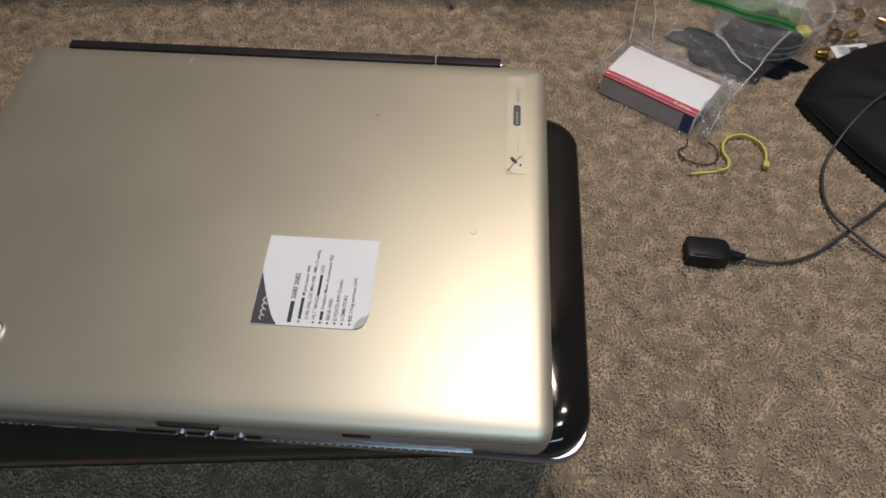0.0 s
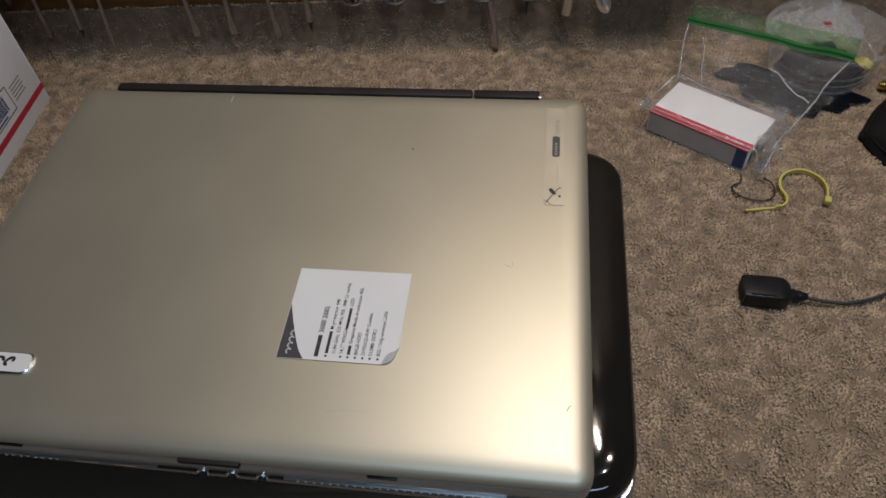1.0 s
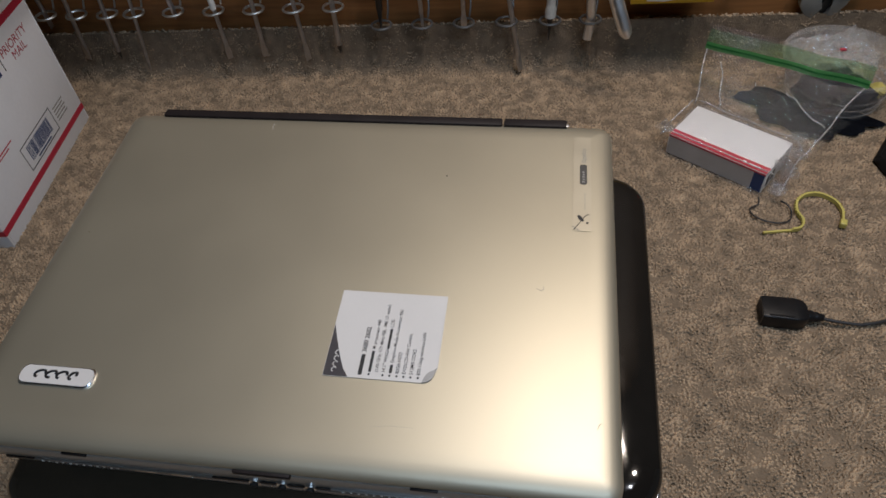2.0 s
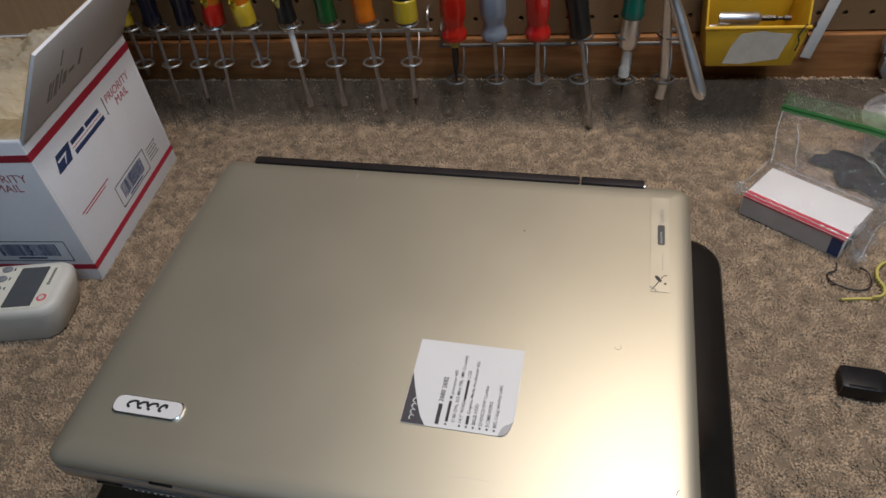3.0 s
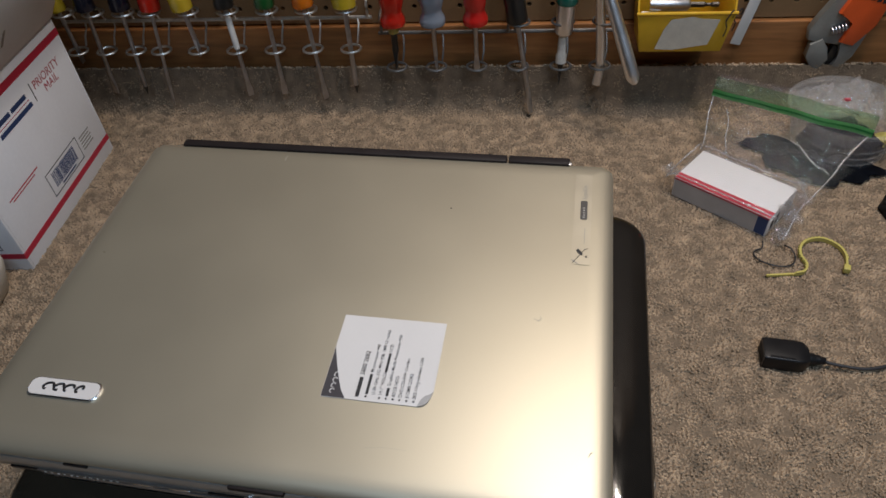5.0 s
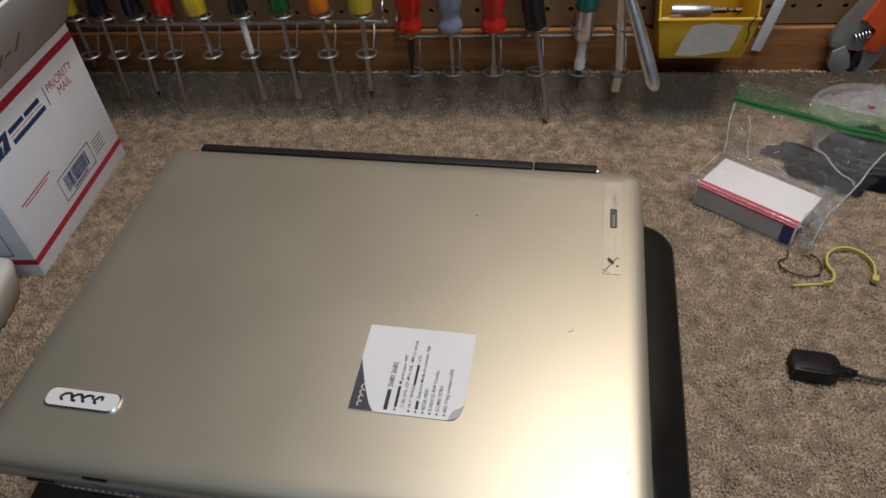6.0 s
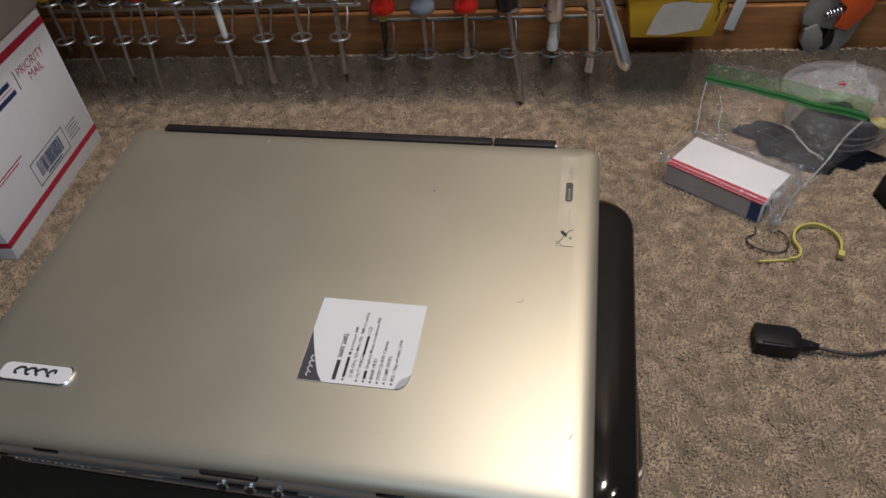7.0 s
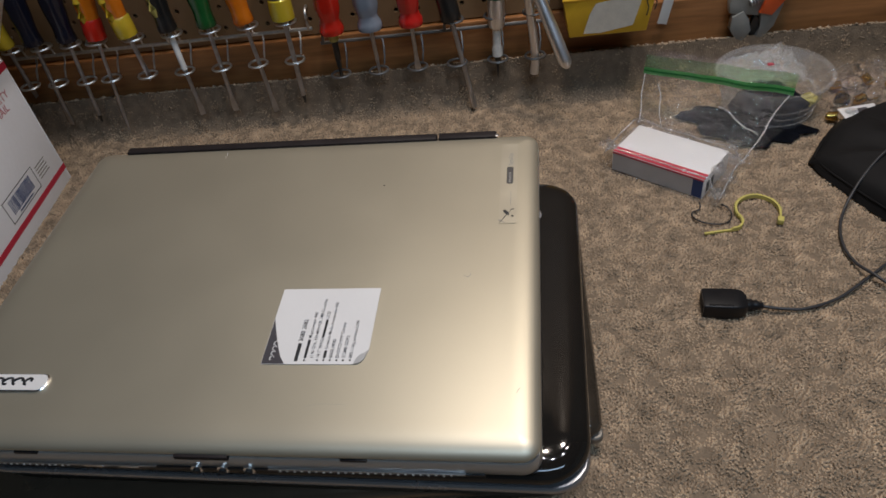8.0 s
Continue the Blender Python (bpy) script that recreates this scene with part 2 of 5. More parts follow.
PACK_GREY = mat("pack_grey_side", (0.44, 0.41, 0.39), 0.5, var=0.1, bump=0.05)
PALE_PLASTIC = mat("pale_meter_plastic", (0.62, 0.60, 0.54), 0.45, var=0.05, bump=0.06)
LCD = mat("lcd_off", (0.075, 0.08, 0.085), 0.2, var=0.08, bump=0.0)
BUTTON = mat("grey_button", (0.22, 0.23, 0.25), 0.5, var=0.08)
BUTTON_RED = mat("plum_button", (0.25, 0.06, 0.12), 0.5, var=0.08)
BADGE_RED = mat("badge_red", (0.65, 0.10, 0.14), 0.5, var=0.05, bump=0.0)
YELLOW_BIN = mat("yellow_bin_plastic", (0.62, 0.36, 0.02), 0.4, var=0.07, bump=0.06)
PAPER = mat("worn_paper_label", (0.62, 0.56, 0.46), 0.7, var=0.12, scale=80, bump=0.15)
WHITE_PLASTIC = mat("white_plastic", (0.74, 0.73, 0.70), 0.45, var=0.05)
ORANGE = mat("orange_plastic", (0.72, 0.10, 0.02), 0.4, var=0.07)
CAST_GREY = mat("cast_grey_metal", (0.28, 0.28, 0.26), 0.45, 0.5, var=0.15, bump=0.15)
YELLOW_TIE = mat("yellow_nylon", (0.50, 0.43, 0.12), 0.4, var=0.08)
POUCH = mat("black_pouch_cloth", (0.008, 0.0075, 0.0075), 0.7, var=0.35, scale=40, bump=0.3, fine=1200, spec=0.22)
CABLE = mat("black_cable_jacket", (0.03, 0.03, 0.032), 0.45, var=0.2, bump=0.1)
# colours the tub's dark bits and the painted shade under the bag
BITS_AND_SHADE = mat("navy_bits_and_shade", (0.010, 0.011, 0.016), 0.85, var=0.4, bump=0.3, spec=0.1)
BRASS = mat("brass", (0.75, 0.50, 0.13), 0.2, 1.0, var=0.08)
GLASS = mat("bulb_glass", (1, 1, 1), 0.03, var=0.0, bump=0.0, trans=1.0, ior=1.3)
H_NAVY = mat("navy_handle", (0.008, 0.009, 0.018), 0.25, var=0.1, coat=0.4)
H_BLACK = mat("black_handle", (0.012, 0.012, 0.012), 0.3, var=0.1, coat=0.3)
H_RED = mat("red_handle", (0.50, 0.016, 0.012), 0.18, var=0.08, coat=0.5)
H_RED_CLEAR = mat("clear_red_handle", (0.70, 0.03, 0.015), 0.1, var=0.08, trans=0.45, coat=0.5)
H_ORANGE = mat("clear_orange_handle", (0.85, 0.24, 0.015), 0.1, var=0.08, trans=0.4, coat=0.5)
H_YELLOW = mat("clear_yellow_handle", (0.75, 0.55, 0.04), 0.12, var=0.08, trans=0.4, coat=0.5)
H_GREEN = mat("green_handle", (0.010, 0.085, 0.02), 0.2, var=0.08, coat=0.5)
H_TEAL = mat("teal_handle", (0.006, 0.14, 0.10), 0.2, var=0.08, coat=0.5)
H_GREY = mat("clear_grey_handle", (0.30, 0.34, 0.40), 0.12, var=0.08, trans=0.35, coat=0.5)


# ---- room ----
WOODCEIL = mat("dark_wood_ceiling", (0.22, 0.165, 0.11), 0.8, var=0.3, scale=6, stretch=(0.3, 4, 1))
def structure(name, bm, material, label, category="structure", smooth=False):
    ob = part(name, bm, material, None, label, smooth)
    return tagged(ob, label, category, "", "structure")


structure("ceiling", boxed(-2.2, 2.2, -2.6, 0.55, 1.60, 1.65), WOODCEIL, "plain dark wooden ceiling over the workbench", "ceiling")
structure("wall_west", boxed(-2.25, -2.2, -2.6, 0.55, -0.85, 1.60), PLASTER, "plain pale painted side wall", "wall")
structure("wall_east", boxed(2.2, 2.25, -2.6, 0.55, -0.85, 1.60), PLASTER, "plain pale painted side wall", "wall")
structure("wall_south", boxed(-2.2, 2.2, -2.65, -2.6, -0.85, 1.60), PLASTER, "plain pale painted wall behind the bench", "wall")
structure("floor", boxed(-2.2, 2.2, -2.6, 0.55, -0.9, -0.85), mat("floor_brown", (0.14, 0.10, 0.07), 0.7, var=0.2), "dull brown floor below the bench", "floor")
structure("wall_north", boxed(-2.2, 2.2, 0.475, 0.53, -0.85, 1.60), mat("dark_back_wall", (0.07, 0.05, 0.035), 0.9, var=0.2, scale=10), "dark wall behind the pegboard", "wall")
structure("bench_body", boxed(-2.2, 2.2, -0.62, 0.47, -0.85, -0.02), PLANK, "plain wooden workbench under the carpet", "workbench")

# pegboard with real holes, one inch apart
PEG_Y, PITCH, PEG_LOW = 0.446, 0.0254, 0.0965


def pegboard():
    bm = bmesh.new()
    nx, nz, x0, r, n = 56, 7, -0.70, 0.0028, 8
    for i in range(nx):
        for k in range(nz):
            cx, cz = x0 + (i + 0.5) * PITCH, PEG_LOW + 0.006 + (k + 0.5) * PITCH
            hole = [(cx + r * math.cos(2 * math.pi * (j + 0.5) / n), cz + r * math.sin(2 * math.pi * (j + 0.5) / n)) for j in range(n)]
            s = PITCH / 2
            outer = [(cx + s, cz + s * 0.4), (cx + s * 0.4, cz + s), (cx - s * 0.4, cz + s), (cx - s, cz + s * 0.4), (cx - s, cz - s * 0.4), (cx - s * 0.4, cz - s), (cx + s * 0.4, cz - s), (cx + s, cz - s * 0.4)]
            vo = [bm.verts.new((x, PEG_Y, z)) for x, z in outer]
            vi = [bm.verts.new((x, PEG_Y, z)) for x, z in hole]
            vb = [bm.verts.new((x, PEG_Y + 0.006, z)) for x, z in hole]
            corner = [bm.verts.new((cx + s * a, PEG_Y, cz + s * b)) for a, b in ((1, 1), (-1, 1), (-1, -1), (1, -1))]
            for j in range(n):
                q = (j + 1) % n
                bm.faces.new((vo[j], vo[q], vi[q], vi[j])[::-1])
                bm.faces.new((vi[j], vi[q], vb[q], vb[j])[::-1])
            for a, c in ((0, 0), (2, 1), (4, 2), (6, 3)):
                bm.faces.new((vo[a], corner[c], vo[a + 1])[::-1])
    top = PEG_LOW + 0.006 + nz * PITCH
    box(bm, -0.70, -0.70 + nx * PITCH, PEG_Y, PEG_Y + 0.006, PEG_LOW, PEG_LOW + 0.006)
    box(bm, -2.19, 2.19, PEG_Y, PEG_Y + 0.006, top, 1.59)
    box(bm, -2.19, -0.70, PEG_Y, PEG_Y + 0.006, PEG_LOW, top)
    box(bm, -0.70 + nx * PITCH, 2.19, PEG_Y, PEG_Y + 0.006, PEG_LOW, top)
    bmesh.ops.remove_doubles(bm, verts=bm.verts[:], dist=0.00005)
    return bm


structure("pegboard", pegboard(), PEG, "brown hardboard pegboard with rows of round holes", "pegboard")
plank_bm = boxed(-2.19, 2.19, 0.440, 0.475, -0.01, 0.0945, bevel=0.0012)
structure("wood_trim", plank_bm, PLANK, "stained pine board along the foot of the pegboard", "wood board")


# carpet: one sheet over the bench that turns up against the wall
BEND, RISE, TOPZ, LEAN = 0.399, 0.022, 0.052, radians(84)


def carpet_at(s):
    """Profile along the run s: place (y, z) and the normal's (y, z)."""
    arc = LEAN * RISE
    if s <= BEND:
        return s, 0.0, 0.0, 1.0
    if s <= BEND + arc:
        a = (s - BEND) / RISE
        return BEND + RISE * math.sin(a), RISE * (1 - math.cos(a)), -math.sin(a), math.cos(a)
    a, k = LEAN, s - BEND - arc
    return BEND + RISE * math.sin(a) + k * math.cos(a), RISE * (1 - math.cos(a)) + k * math.sin(a), -math.sin(a), math.cos(a)


RUN = BEND + LEAN * RISE + (TOPZ - RISE * (1 - math.cos(LEAN))) / math.sin(LEAN)


def carpet_sheet():
    def place(a, b):
        s = -0.62 + b * (RUN + 0.62)
        y, z, ny, nz = carpet_at(s)
        x = -2.19 + 4.38 * a
        k = 0.0012 * noise.noise((x * 60, s * 60, 0))
        return x, y + ny * (k + 0.0021), z + nz * k + 0.0004
    return sheet(300, 160, place)


carpet = structure("carpet", carpet_sheet(), CARPET, "tan and brown flecked cut-pile carpet covering the bench", "carpet", True)


def pile(x0, x1, s0, s1, gap):
    """Leaning strands of cut yarn, each a small twisted cone with a blunt end."""
    rng = np.random.default_rng(4)
    xs, ss = np.meshgrid(np.arange(x0, x1, gap), np.arange(s0, s1, gap))
    xs = xs.ravel() + rng.uniform(-0.5, 0.5, xs.size) * gap
    ss = ss.ravel() + rng.uniform(-0.5, 0.5, ss.size) * gap
    ok = (ss < s1) & ~((np.abs(xs) < 0.17) & (ss > -0.08) & (ss < 0.12)) & ~((xs > -0.515) & (xs < -0.365) & (ss > 0.15) & (ss < 0.32))
    xs, ss = xs[ok], ss[ok]
    n = xs.size
    prof = np.array([carpet_at(float(s)) for s in ss])
    base = np.stack([xs, prof[:, 0], prof[:, 1]], 1)
    nor = np.stack([np.zeros(n), prof[:, 2], prof[:, 3]], 1)
    clump = np.array([noise.noise((float(x) * 48, float(s) * 48, 3)) for x, s in zip(xs, ss)])
    clump2 = np.array([noise.noise((float(x) * 48, float(s) * 48, 9)) for x, s in zip(xs, ss)])
    lean = np.stack([clump * 0.9 + rng.uniform(-.6, .6, n), (clump2 * 0.9 + rng.uniform(-.6, .6, n)) * prof[:, 3], (clump2 * 0.9 + rng.uniform(-.6, .6, n)) * -prof[:, 2]], 1) * 0.0026
    dab = np.array([noise.noise((float(x) * 90, float(s) * 125, 6)) for x, s in zip(xs, ss)])
    riser_pits = np.clip((ss - BEND) / 0.03, 0, 1)  # deeper pits shaped into the turned-up pile darken it like shade
    tall = rng.uniform(0.0022, 0.0034, n) + 0.0010 * clump + (0.0095 + 0.006 * riser_pits) * np.minimum(dab + 0.20 - 0.24 * riser_pits, 0.0)
    tip = base + nor * (tall - 0.0008)[:, None] + lean
    base = base - nor * 0.0030
    r = rng.uniform(0.0009, 0.0014, n)
    turn = rng.uniform(0, 6.28, n)
    across = np.cross(nor, np.array([1.0, 0, 0]))
    verts = []
    for centre, k, tw in ((base, 2.0, 0.0), (tip, 0.9, 0.7)):
        for j in range(3):
            a = turn + tw + j * math.pi / 1.5
            verts.append(centre + (np.cos(a) * r * k)[:, None] * np.array([1.0, 0, 0]) + (np.sin(a) * r * k)[:, None] * across)
    v = np.stack(verts, 1)
    faces = []
    for j in range(3):
        c = (j + 1) % 3
        faces += [(j, c, c + 3), (j, c + 3, j + 3)]
    faces.append((3, 4, 5))
    f = (np.array(faces)[None] + (np.arange(n) * 6)[:, None, None]).reshape(-1, 3)
    me = bpy.data.meshes.new("carpet_pile")
    me.vertices.add(n * 6)
    me.vertices.foreach_set("co", v.reshape(-1))
    me.loops.add(f.size)
    me.loops.foreach_set("vertex_index", f.reshape(-1).astype(np.int32))
    me.polygons.add(len(f))
    me.polygons.foreach_set("loop_start", np.arange(0, f.size, 3, dtype=np.int32))
    me.update(calc_edges=True)
    me.materials.append(TUFT)
    me.shade_smooth()
    ob = new("carpet_pile", me)
    ob.parent = carpet
    return tagged(ob, "tan and brown flecked yarn tufts of the carpet", "", "", "stuff")


pile(-0.52, 0.62, -0.25, RUN, 0.0019)


# ---- laptops, stacked ----
def silver_laptop():
    W, D = 0.357, 0.266
    t = thing("laptop", pose(0.0, 0.0005, 0.1395, 3.5, 0, -4.1), "closed silver laptop with a spec sticker, on the stack", "laptop", "stack of laptops")
    part("lid", slab(W, D - 0.004, 0.0105, [(0.0016, -0.0067), (0.0002, -0.0063), (0, -0.0056), (0.0005, -0.0042), (0.0018, -0.0028), (0.0040, -0.0016), (0.0072, -0.0007), (0.0112, -0.0002), (0.016, 0)], 10), SILVER, t, "brushed champagne silver lid with fine scratches")
    part("base", slab(W + 0.0005, D - 0.003, 0.0105, [(0.0045, -0.0205), (0.0012, -0.0198), (0.0002, -0.0186), (0, -0.0105), (0.0008, -0.0086), (0.0060, -0.0082)], 10), SILVER_BASE, t, "grey silver edge band of the base")
    # near-black slab in the lid gap, its shade put into the colour
    part("lid_gap_fill", slab(W - 0.0030, D - 0.0065, 0.0095, [(0, -0.0090), (0, -0.0060)], 8), DARK, t, "dark fill between lid and base, standing in for the gap's shade")
    part("underside", slab(W - 0.006, D - 0.010, 0.0080, [(0.018, -0.0345), (0.011, -0.0335), (0.003, -0.0270), (0.0005, -0.0220), (0, -0.0200)], 10), BLACK, t, "dull black sloping underside")
    # dark hinge strip along the back
    for x0, x1 in ((-0.1535, 0.1022), (0.1034, 0.1476)):
        part("hinge_cover", boxed(x0, x1, 0.1266, 0.1340, -0.012, 0.0006, bevel=0.0012), HINGE, t, "dark grey hinge cover")
    part("hinge_screw", lathe([(0.0016, 0), (0.0016, 0.0006), (0.001, 0.0008)], 10), STEEL, t, m=pose(0.1474, 0.1285, -0.0005))
    # latch, pale raised speaker dots, jacks on the front
    part("latch", boxed(-0.0155, 0.0150, -0.1326, -0.1270, -0.0090, -0.0056, bevel=0.0006), HINGE, t, "dark sliding lid latch")
    for x in (-0.104, 0.083):
        part("rubber_stop", boxed(x - 0.007, x + 0.007, -0.1318, -0.126, -0.0088, -0.0068, bevel=0.0004), BLACK, t)
    strip = part("front_strip", boxed(-0.150, 0.150, -0.1322, -0.120, -0.0208, -0.0182, bevel=0.0007), BLACK, t, "dark glossy front strip with pale speaker dots")
    for x0, count in ((-0.128, 12), (0.040, 24)):
        for i in range(count):
            part("speaker_dot", boxed(x0 + i * 0.0040, x0 + i * 0.0040 + 0.0011, -0.1327, -0.1318, -0.0198 + 0.0006 * (i % 2), -0.0189 + 0.0006 * (i % 2)), WHITE_PLASTIC, strip, smooth=False)
    part("strip_trim", boxed(0.034, 0.1400, -0.1326, -0.1310, -0.0181, -0.0176), CHROME, t, "thin bright trim line")
    part("strip_trim", boxed(-0.132, -0.030, -0.1326, -0.1310, -0.0181, -0.0177), CHROME, t, "thin bright trim line")
    for x in (-0.068, -0.047):
        part("status_window", boxed(x - 0.006, x + 0.006, -0.1328, -0.1310, -0.0197, -0.0184, bevel=0.0005), CHROME, t)
    for x in (-0.007, 0.008, 0.023):
        jack = part("audio_jack", lathe([(0.0019, 0), (0.0034, 0), (0.0034, 0.0014), (0.0020, 0.0018)], 18), CHROME, t, "bright metal audio socket ring", m=pose(x, -0.1312, -0.0196, 90))
        part("socket", lathe([(0.0021, 0), (0.0021, 0.0030)], 14), DARK, jack)
    for x, y in ((-0.13, 0.10), (0.13, 0.10), (-0.13, -0.09), (0.13, -0.09)):
        part("rubber_foot", lathe([(0.008, -0.0385), (0.009, -0.0375), (0.009, -0.0335)], 16), BLACK, t, m=pose(x, y, 0))
    # plaque at the front of the lid: rim, face and plain marks
    plaque = part("plaque", slab(0.0455, 0.0125, 0.0050, [(0, -0.0004), (0, 0.0010), (0.0007, 0.0016), (0.0014, 0.0014)], 6), CHROME, t, "chrome plaque with dark maker's marks", m=pose(-0.1290, -0.0918, 0, 0, 0, 0))
    part("plaque_face", slab(0.0434, 0.0106, 0.0042, [(0, 0.0010), (0, 0.00165)], 6), WHITE_STICKER, plaque)
    for i, w in enumerate((0.0028, 0.0026, 0.0027, 0.0018)):
        loop = [(w * math.cos(u) + 0.0011 * math.sin(u), 0.0021 * math.sin(u), 0.0018) for u in [2 * math.pi * k / 16 for k in range(13 + i % 2)]]
        part("maker_mark", tube(loop, 0.00075, 6), INK, plaque, m=pose(-0.0098 + i * 0.0066, 0.0004, 0))
    # scratches, dot and scuff of the lid
    part("dot", lathe([(0.0006, 0.0), (0.0006, 0.0002)], 8), INK, t, m=pose(0.0694, 0.0752, 0))
    part("scratch", tube([(0.1325, -0.0120, 0), (0.1350, -0.0135, 0.0001), (0.1368, -0.0120, 0.0001), (0.1362, -0.0100, 0)], 0.0002, 5), GREY_INK, t)
    part("scratch", tube([(0.052, -0.1045, 0), (0.062, -0.1030, 0), (0.074, -0.1032, 0)], 0.00006, 4), GREY_INK, t)
    part("scratch", tube([(0.1660, -0.0950, 0), (0.1670, -0.0925, 0), (0.1678, -0.0920, 0)], 0.0002, 5), GREY_INK, t)
    part("scratch", tube([(-0.0640, 0.1150, 0), (-0.0640, 0.1215, 0)], 0.00012, 4), WHITE_STICKER, t)
    part("scratch", tube([(-0.0600, -0.0350, 0), (-0.0520, -0.0240, 0)], 0.00003, 4), GREY_INK, t)
    part("paint_chip", lathe([(0.0006, 0.0), (0.0005, 0.0002)], 7), BRASS, t, m=pose(-0.1600, 0.012, -0.0002))
    return t


def spec_sticker():
    """Sticker lying on the lid: printed lines read from the front edge to the back."""
    base = pose(0.0, 0.0005, 0.1395, 3.5, 0, -4.1) @ pose(0.0203, -0.0779, 0.0003)
    t = thing("spec_sticker", base, "white specification sticker with a curled corner on silver lid", "sticker")
    w, d, c = 0.0620, 0.0560, 0.0075
    outline = [(0, 0), (w - c, 0)] + [(w - c + c * math.sin(radians(a)) * 0.85, c * (1 - math.cos(radians(a))) * 0.9) for a in (30, 60, 85)] + [(w, c * 1.3), (w, d), (0, d)]
    part("sheet", prism(outline, 0, 0.00025), WHITE_STICKER, t, smooth=False)

    arc = [(w - c, 0.0001)] + [(w - c + c * math.sin(radians(a)) * 0.85, c * (1 - math.cos(radians(a))) * 0.9) for a in (15, 30, 45, 60, 75, 85)] + [(w - 0.0001, c * 1.3)]
    back = [(x - 0.0030 * math.sin(math.pi * i / 7), y + 0.0026 * math.sin(math.pi * i / 7)) for i, (x, y) in enumerate(arc)]
    part("curled_corner", prism(arc + back[1:-1][::-1], 0.0003, 0.0008), mat("sticker_back", (0.36, 0.35, 0.34), 0.4), t, "curled corner with its grey back up")
    tri = [(0.0002, 0.0002), (0.0140, 0.0002)] + [(0.0140 - 0.0138 * k ** 0.75, 0.0325 * k) for k in (0.15, 0.3, 0.45, 0.6, 0.75, 0.9)] + [(0.0002, 0.0325)]
    part("dark_corner", prism(tri, 0.0002, 0.00035), STICKER_DARK, t, "dark printed corner", False)
    for i in range(4):
        loop = [(0.0011 * math.cos(u), 0.0013 * math.sin(u) + 0.0005 * math.cos(u), 0) for u in [2 * math.pi * k / 12 for k in range(10)]]
        part("maker_mark", tube(loop, 0.00030, 5), WHITE_STICKER, t, m=pose(0.0055, 0.0042 + i * 0.0035, 0.00036))

    def line(x, y, body, size, bold=0.00002):
        return lettering(body, size, INK, t, pose(x, y, 0.00037, 0, 0, 90), bold=bold)

    def bar(x, y, length, h):
        part("brand_bar", boxed(x - h * 0.72, x, y, y + length, 0.00028, 0.00037), INK, t, smooth=False)
    bar(0.0214, 0.0020, 0.0125, 0.0030)
    line(0.0214, 0.0158, "3680 2682", 0.0038, 0.00005)
    S, left = 0.00275, 0.0042
    for x in (0.0262, 0.0338, 0.0376, 0.0414, 0.0452, 0.0490, 0.0530):
        part("bullet", lathe([(0.00065, 0), (0.00065, 0.0001)], 8), INK, t, m=pose(x - 0.0009, 0.0027, 0.00028))
    bar(0.0262, left, 0.0128, 0.0022)
    line(0.0262, left + 0.0140, "M processor 440", S)
    line(0.0299, left, "(1.86 GHz, 533 MHz FSB, 1MB L2 cache)", S * 0.95)
    line(0.0338, left, '14.1" WXGA', S)
    bar(0.0338, left + 0.0150, 0.0125, 0.0020)
    line(0.0338, left + 0.0285, "LCD", S)
    bar(0.0376, left, 0.0052, 0.0022)
    line(0.0376, left + 0.0062, "Graphics Media Accelerator 950", S * 0.95)
    line(0.0414, left, "80GB HDD", S)
    line(0.0452, left, "DVD/CD-RW Combo", S)
    line(0.0490, left, "512MB DDR2", S)
    line(0.0530, left, "802.11b/g wireless LAN", S)
    return t


def signal_sticker():
    base = pose(0.0, 0.0005, 0.1395, 3.5, 0, -4.1)
    t = thing("clear_sticker", base, "clear sticker with grey bar and dark doodle on silver lid", "sticker")
    part("film", boxed(0.1522, 0.1638, 0.0325, 0.1165, 0.0002, 0.0004), mat("sticker_film", (0.496, 0.453, 0.355), 0.46, 0.73, var=0.03, bump=0.02), t, smooth=False)
    part("grey_bar", slab(0.0046, 0.0180, 0.0014, [(0, 0), (0, 0.0004)], 5), mat("bar_grey", (0.07, 0.065, 0.06), 0.45, bump=0.0), t, m=pose(0.1588, 0.0808, 0.0002))
    for i in range(5):
        part("bar_mark", boxed(0.1581 + 0.0002 * (i % 2), 0.1595, 0.0735 + i * 0.0022, 0.0746 + i * 0.0022, 0.0006, 0.0007), GREY_INK, t, smooth=False)
    lettering("SignalUp", 0.0040, GREY_INK, t, pose(0.1604, 0.0915, 0.0005, 0, 0, 90), "faint grey lettering")
    part("doodle", tube(smooth_path([(0.1530, 0.0335, 0.0005), (0.1555, 0.0375, 0.0005), (0.1585, 0.0425, 0.0005), (0.1605, 0.0455, 0.0005), (0.1622, 0.0460, 0.0005)], 4), 0.00028, 5), INK, t)
    part("doodle", tube(smooth_path([(0.1520, 0.0360, 0.0005), (0.1538, 0.0352, 0.0005), (0.1562, 0.0330, 0.0005)], 4), 0.00025, 5), GREY_INK, t)
    part("doodle", prism([(0.1548, 0.0445), (0.1560, 0.0420), (0.1585, 0.0400), (0.1592, 0.0412), (0.1580, 0.0436), (0.1563, 0.0455)], 0.0004, 0.0006), INK, t)
    part("doodle", lathe([(0.0008, 0), (0.0008, 0.0002)], 8), INK, t, m=pose(0.1612, 0.0392, 0.0004))
    part("doodle", boxed(0.1596, 0.1599, 0.0500, 0.0640, 0.0004, 0.00055), GREY_INK, t, smooth=False)
    return t


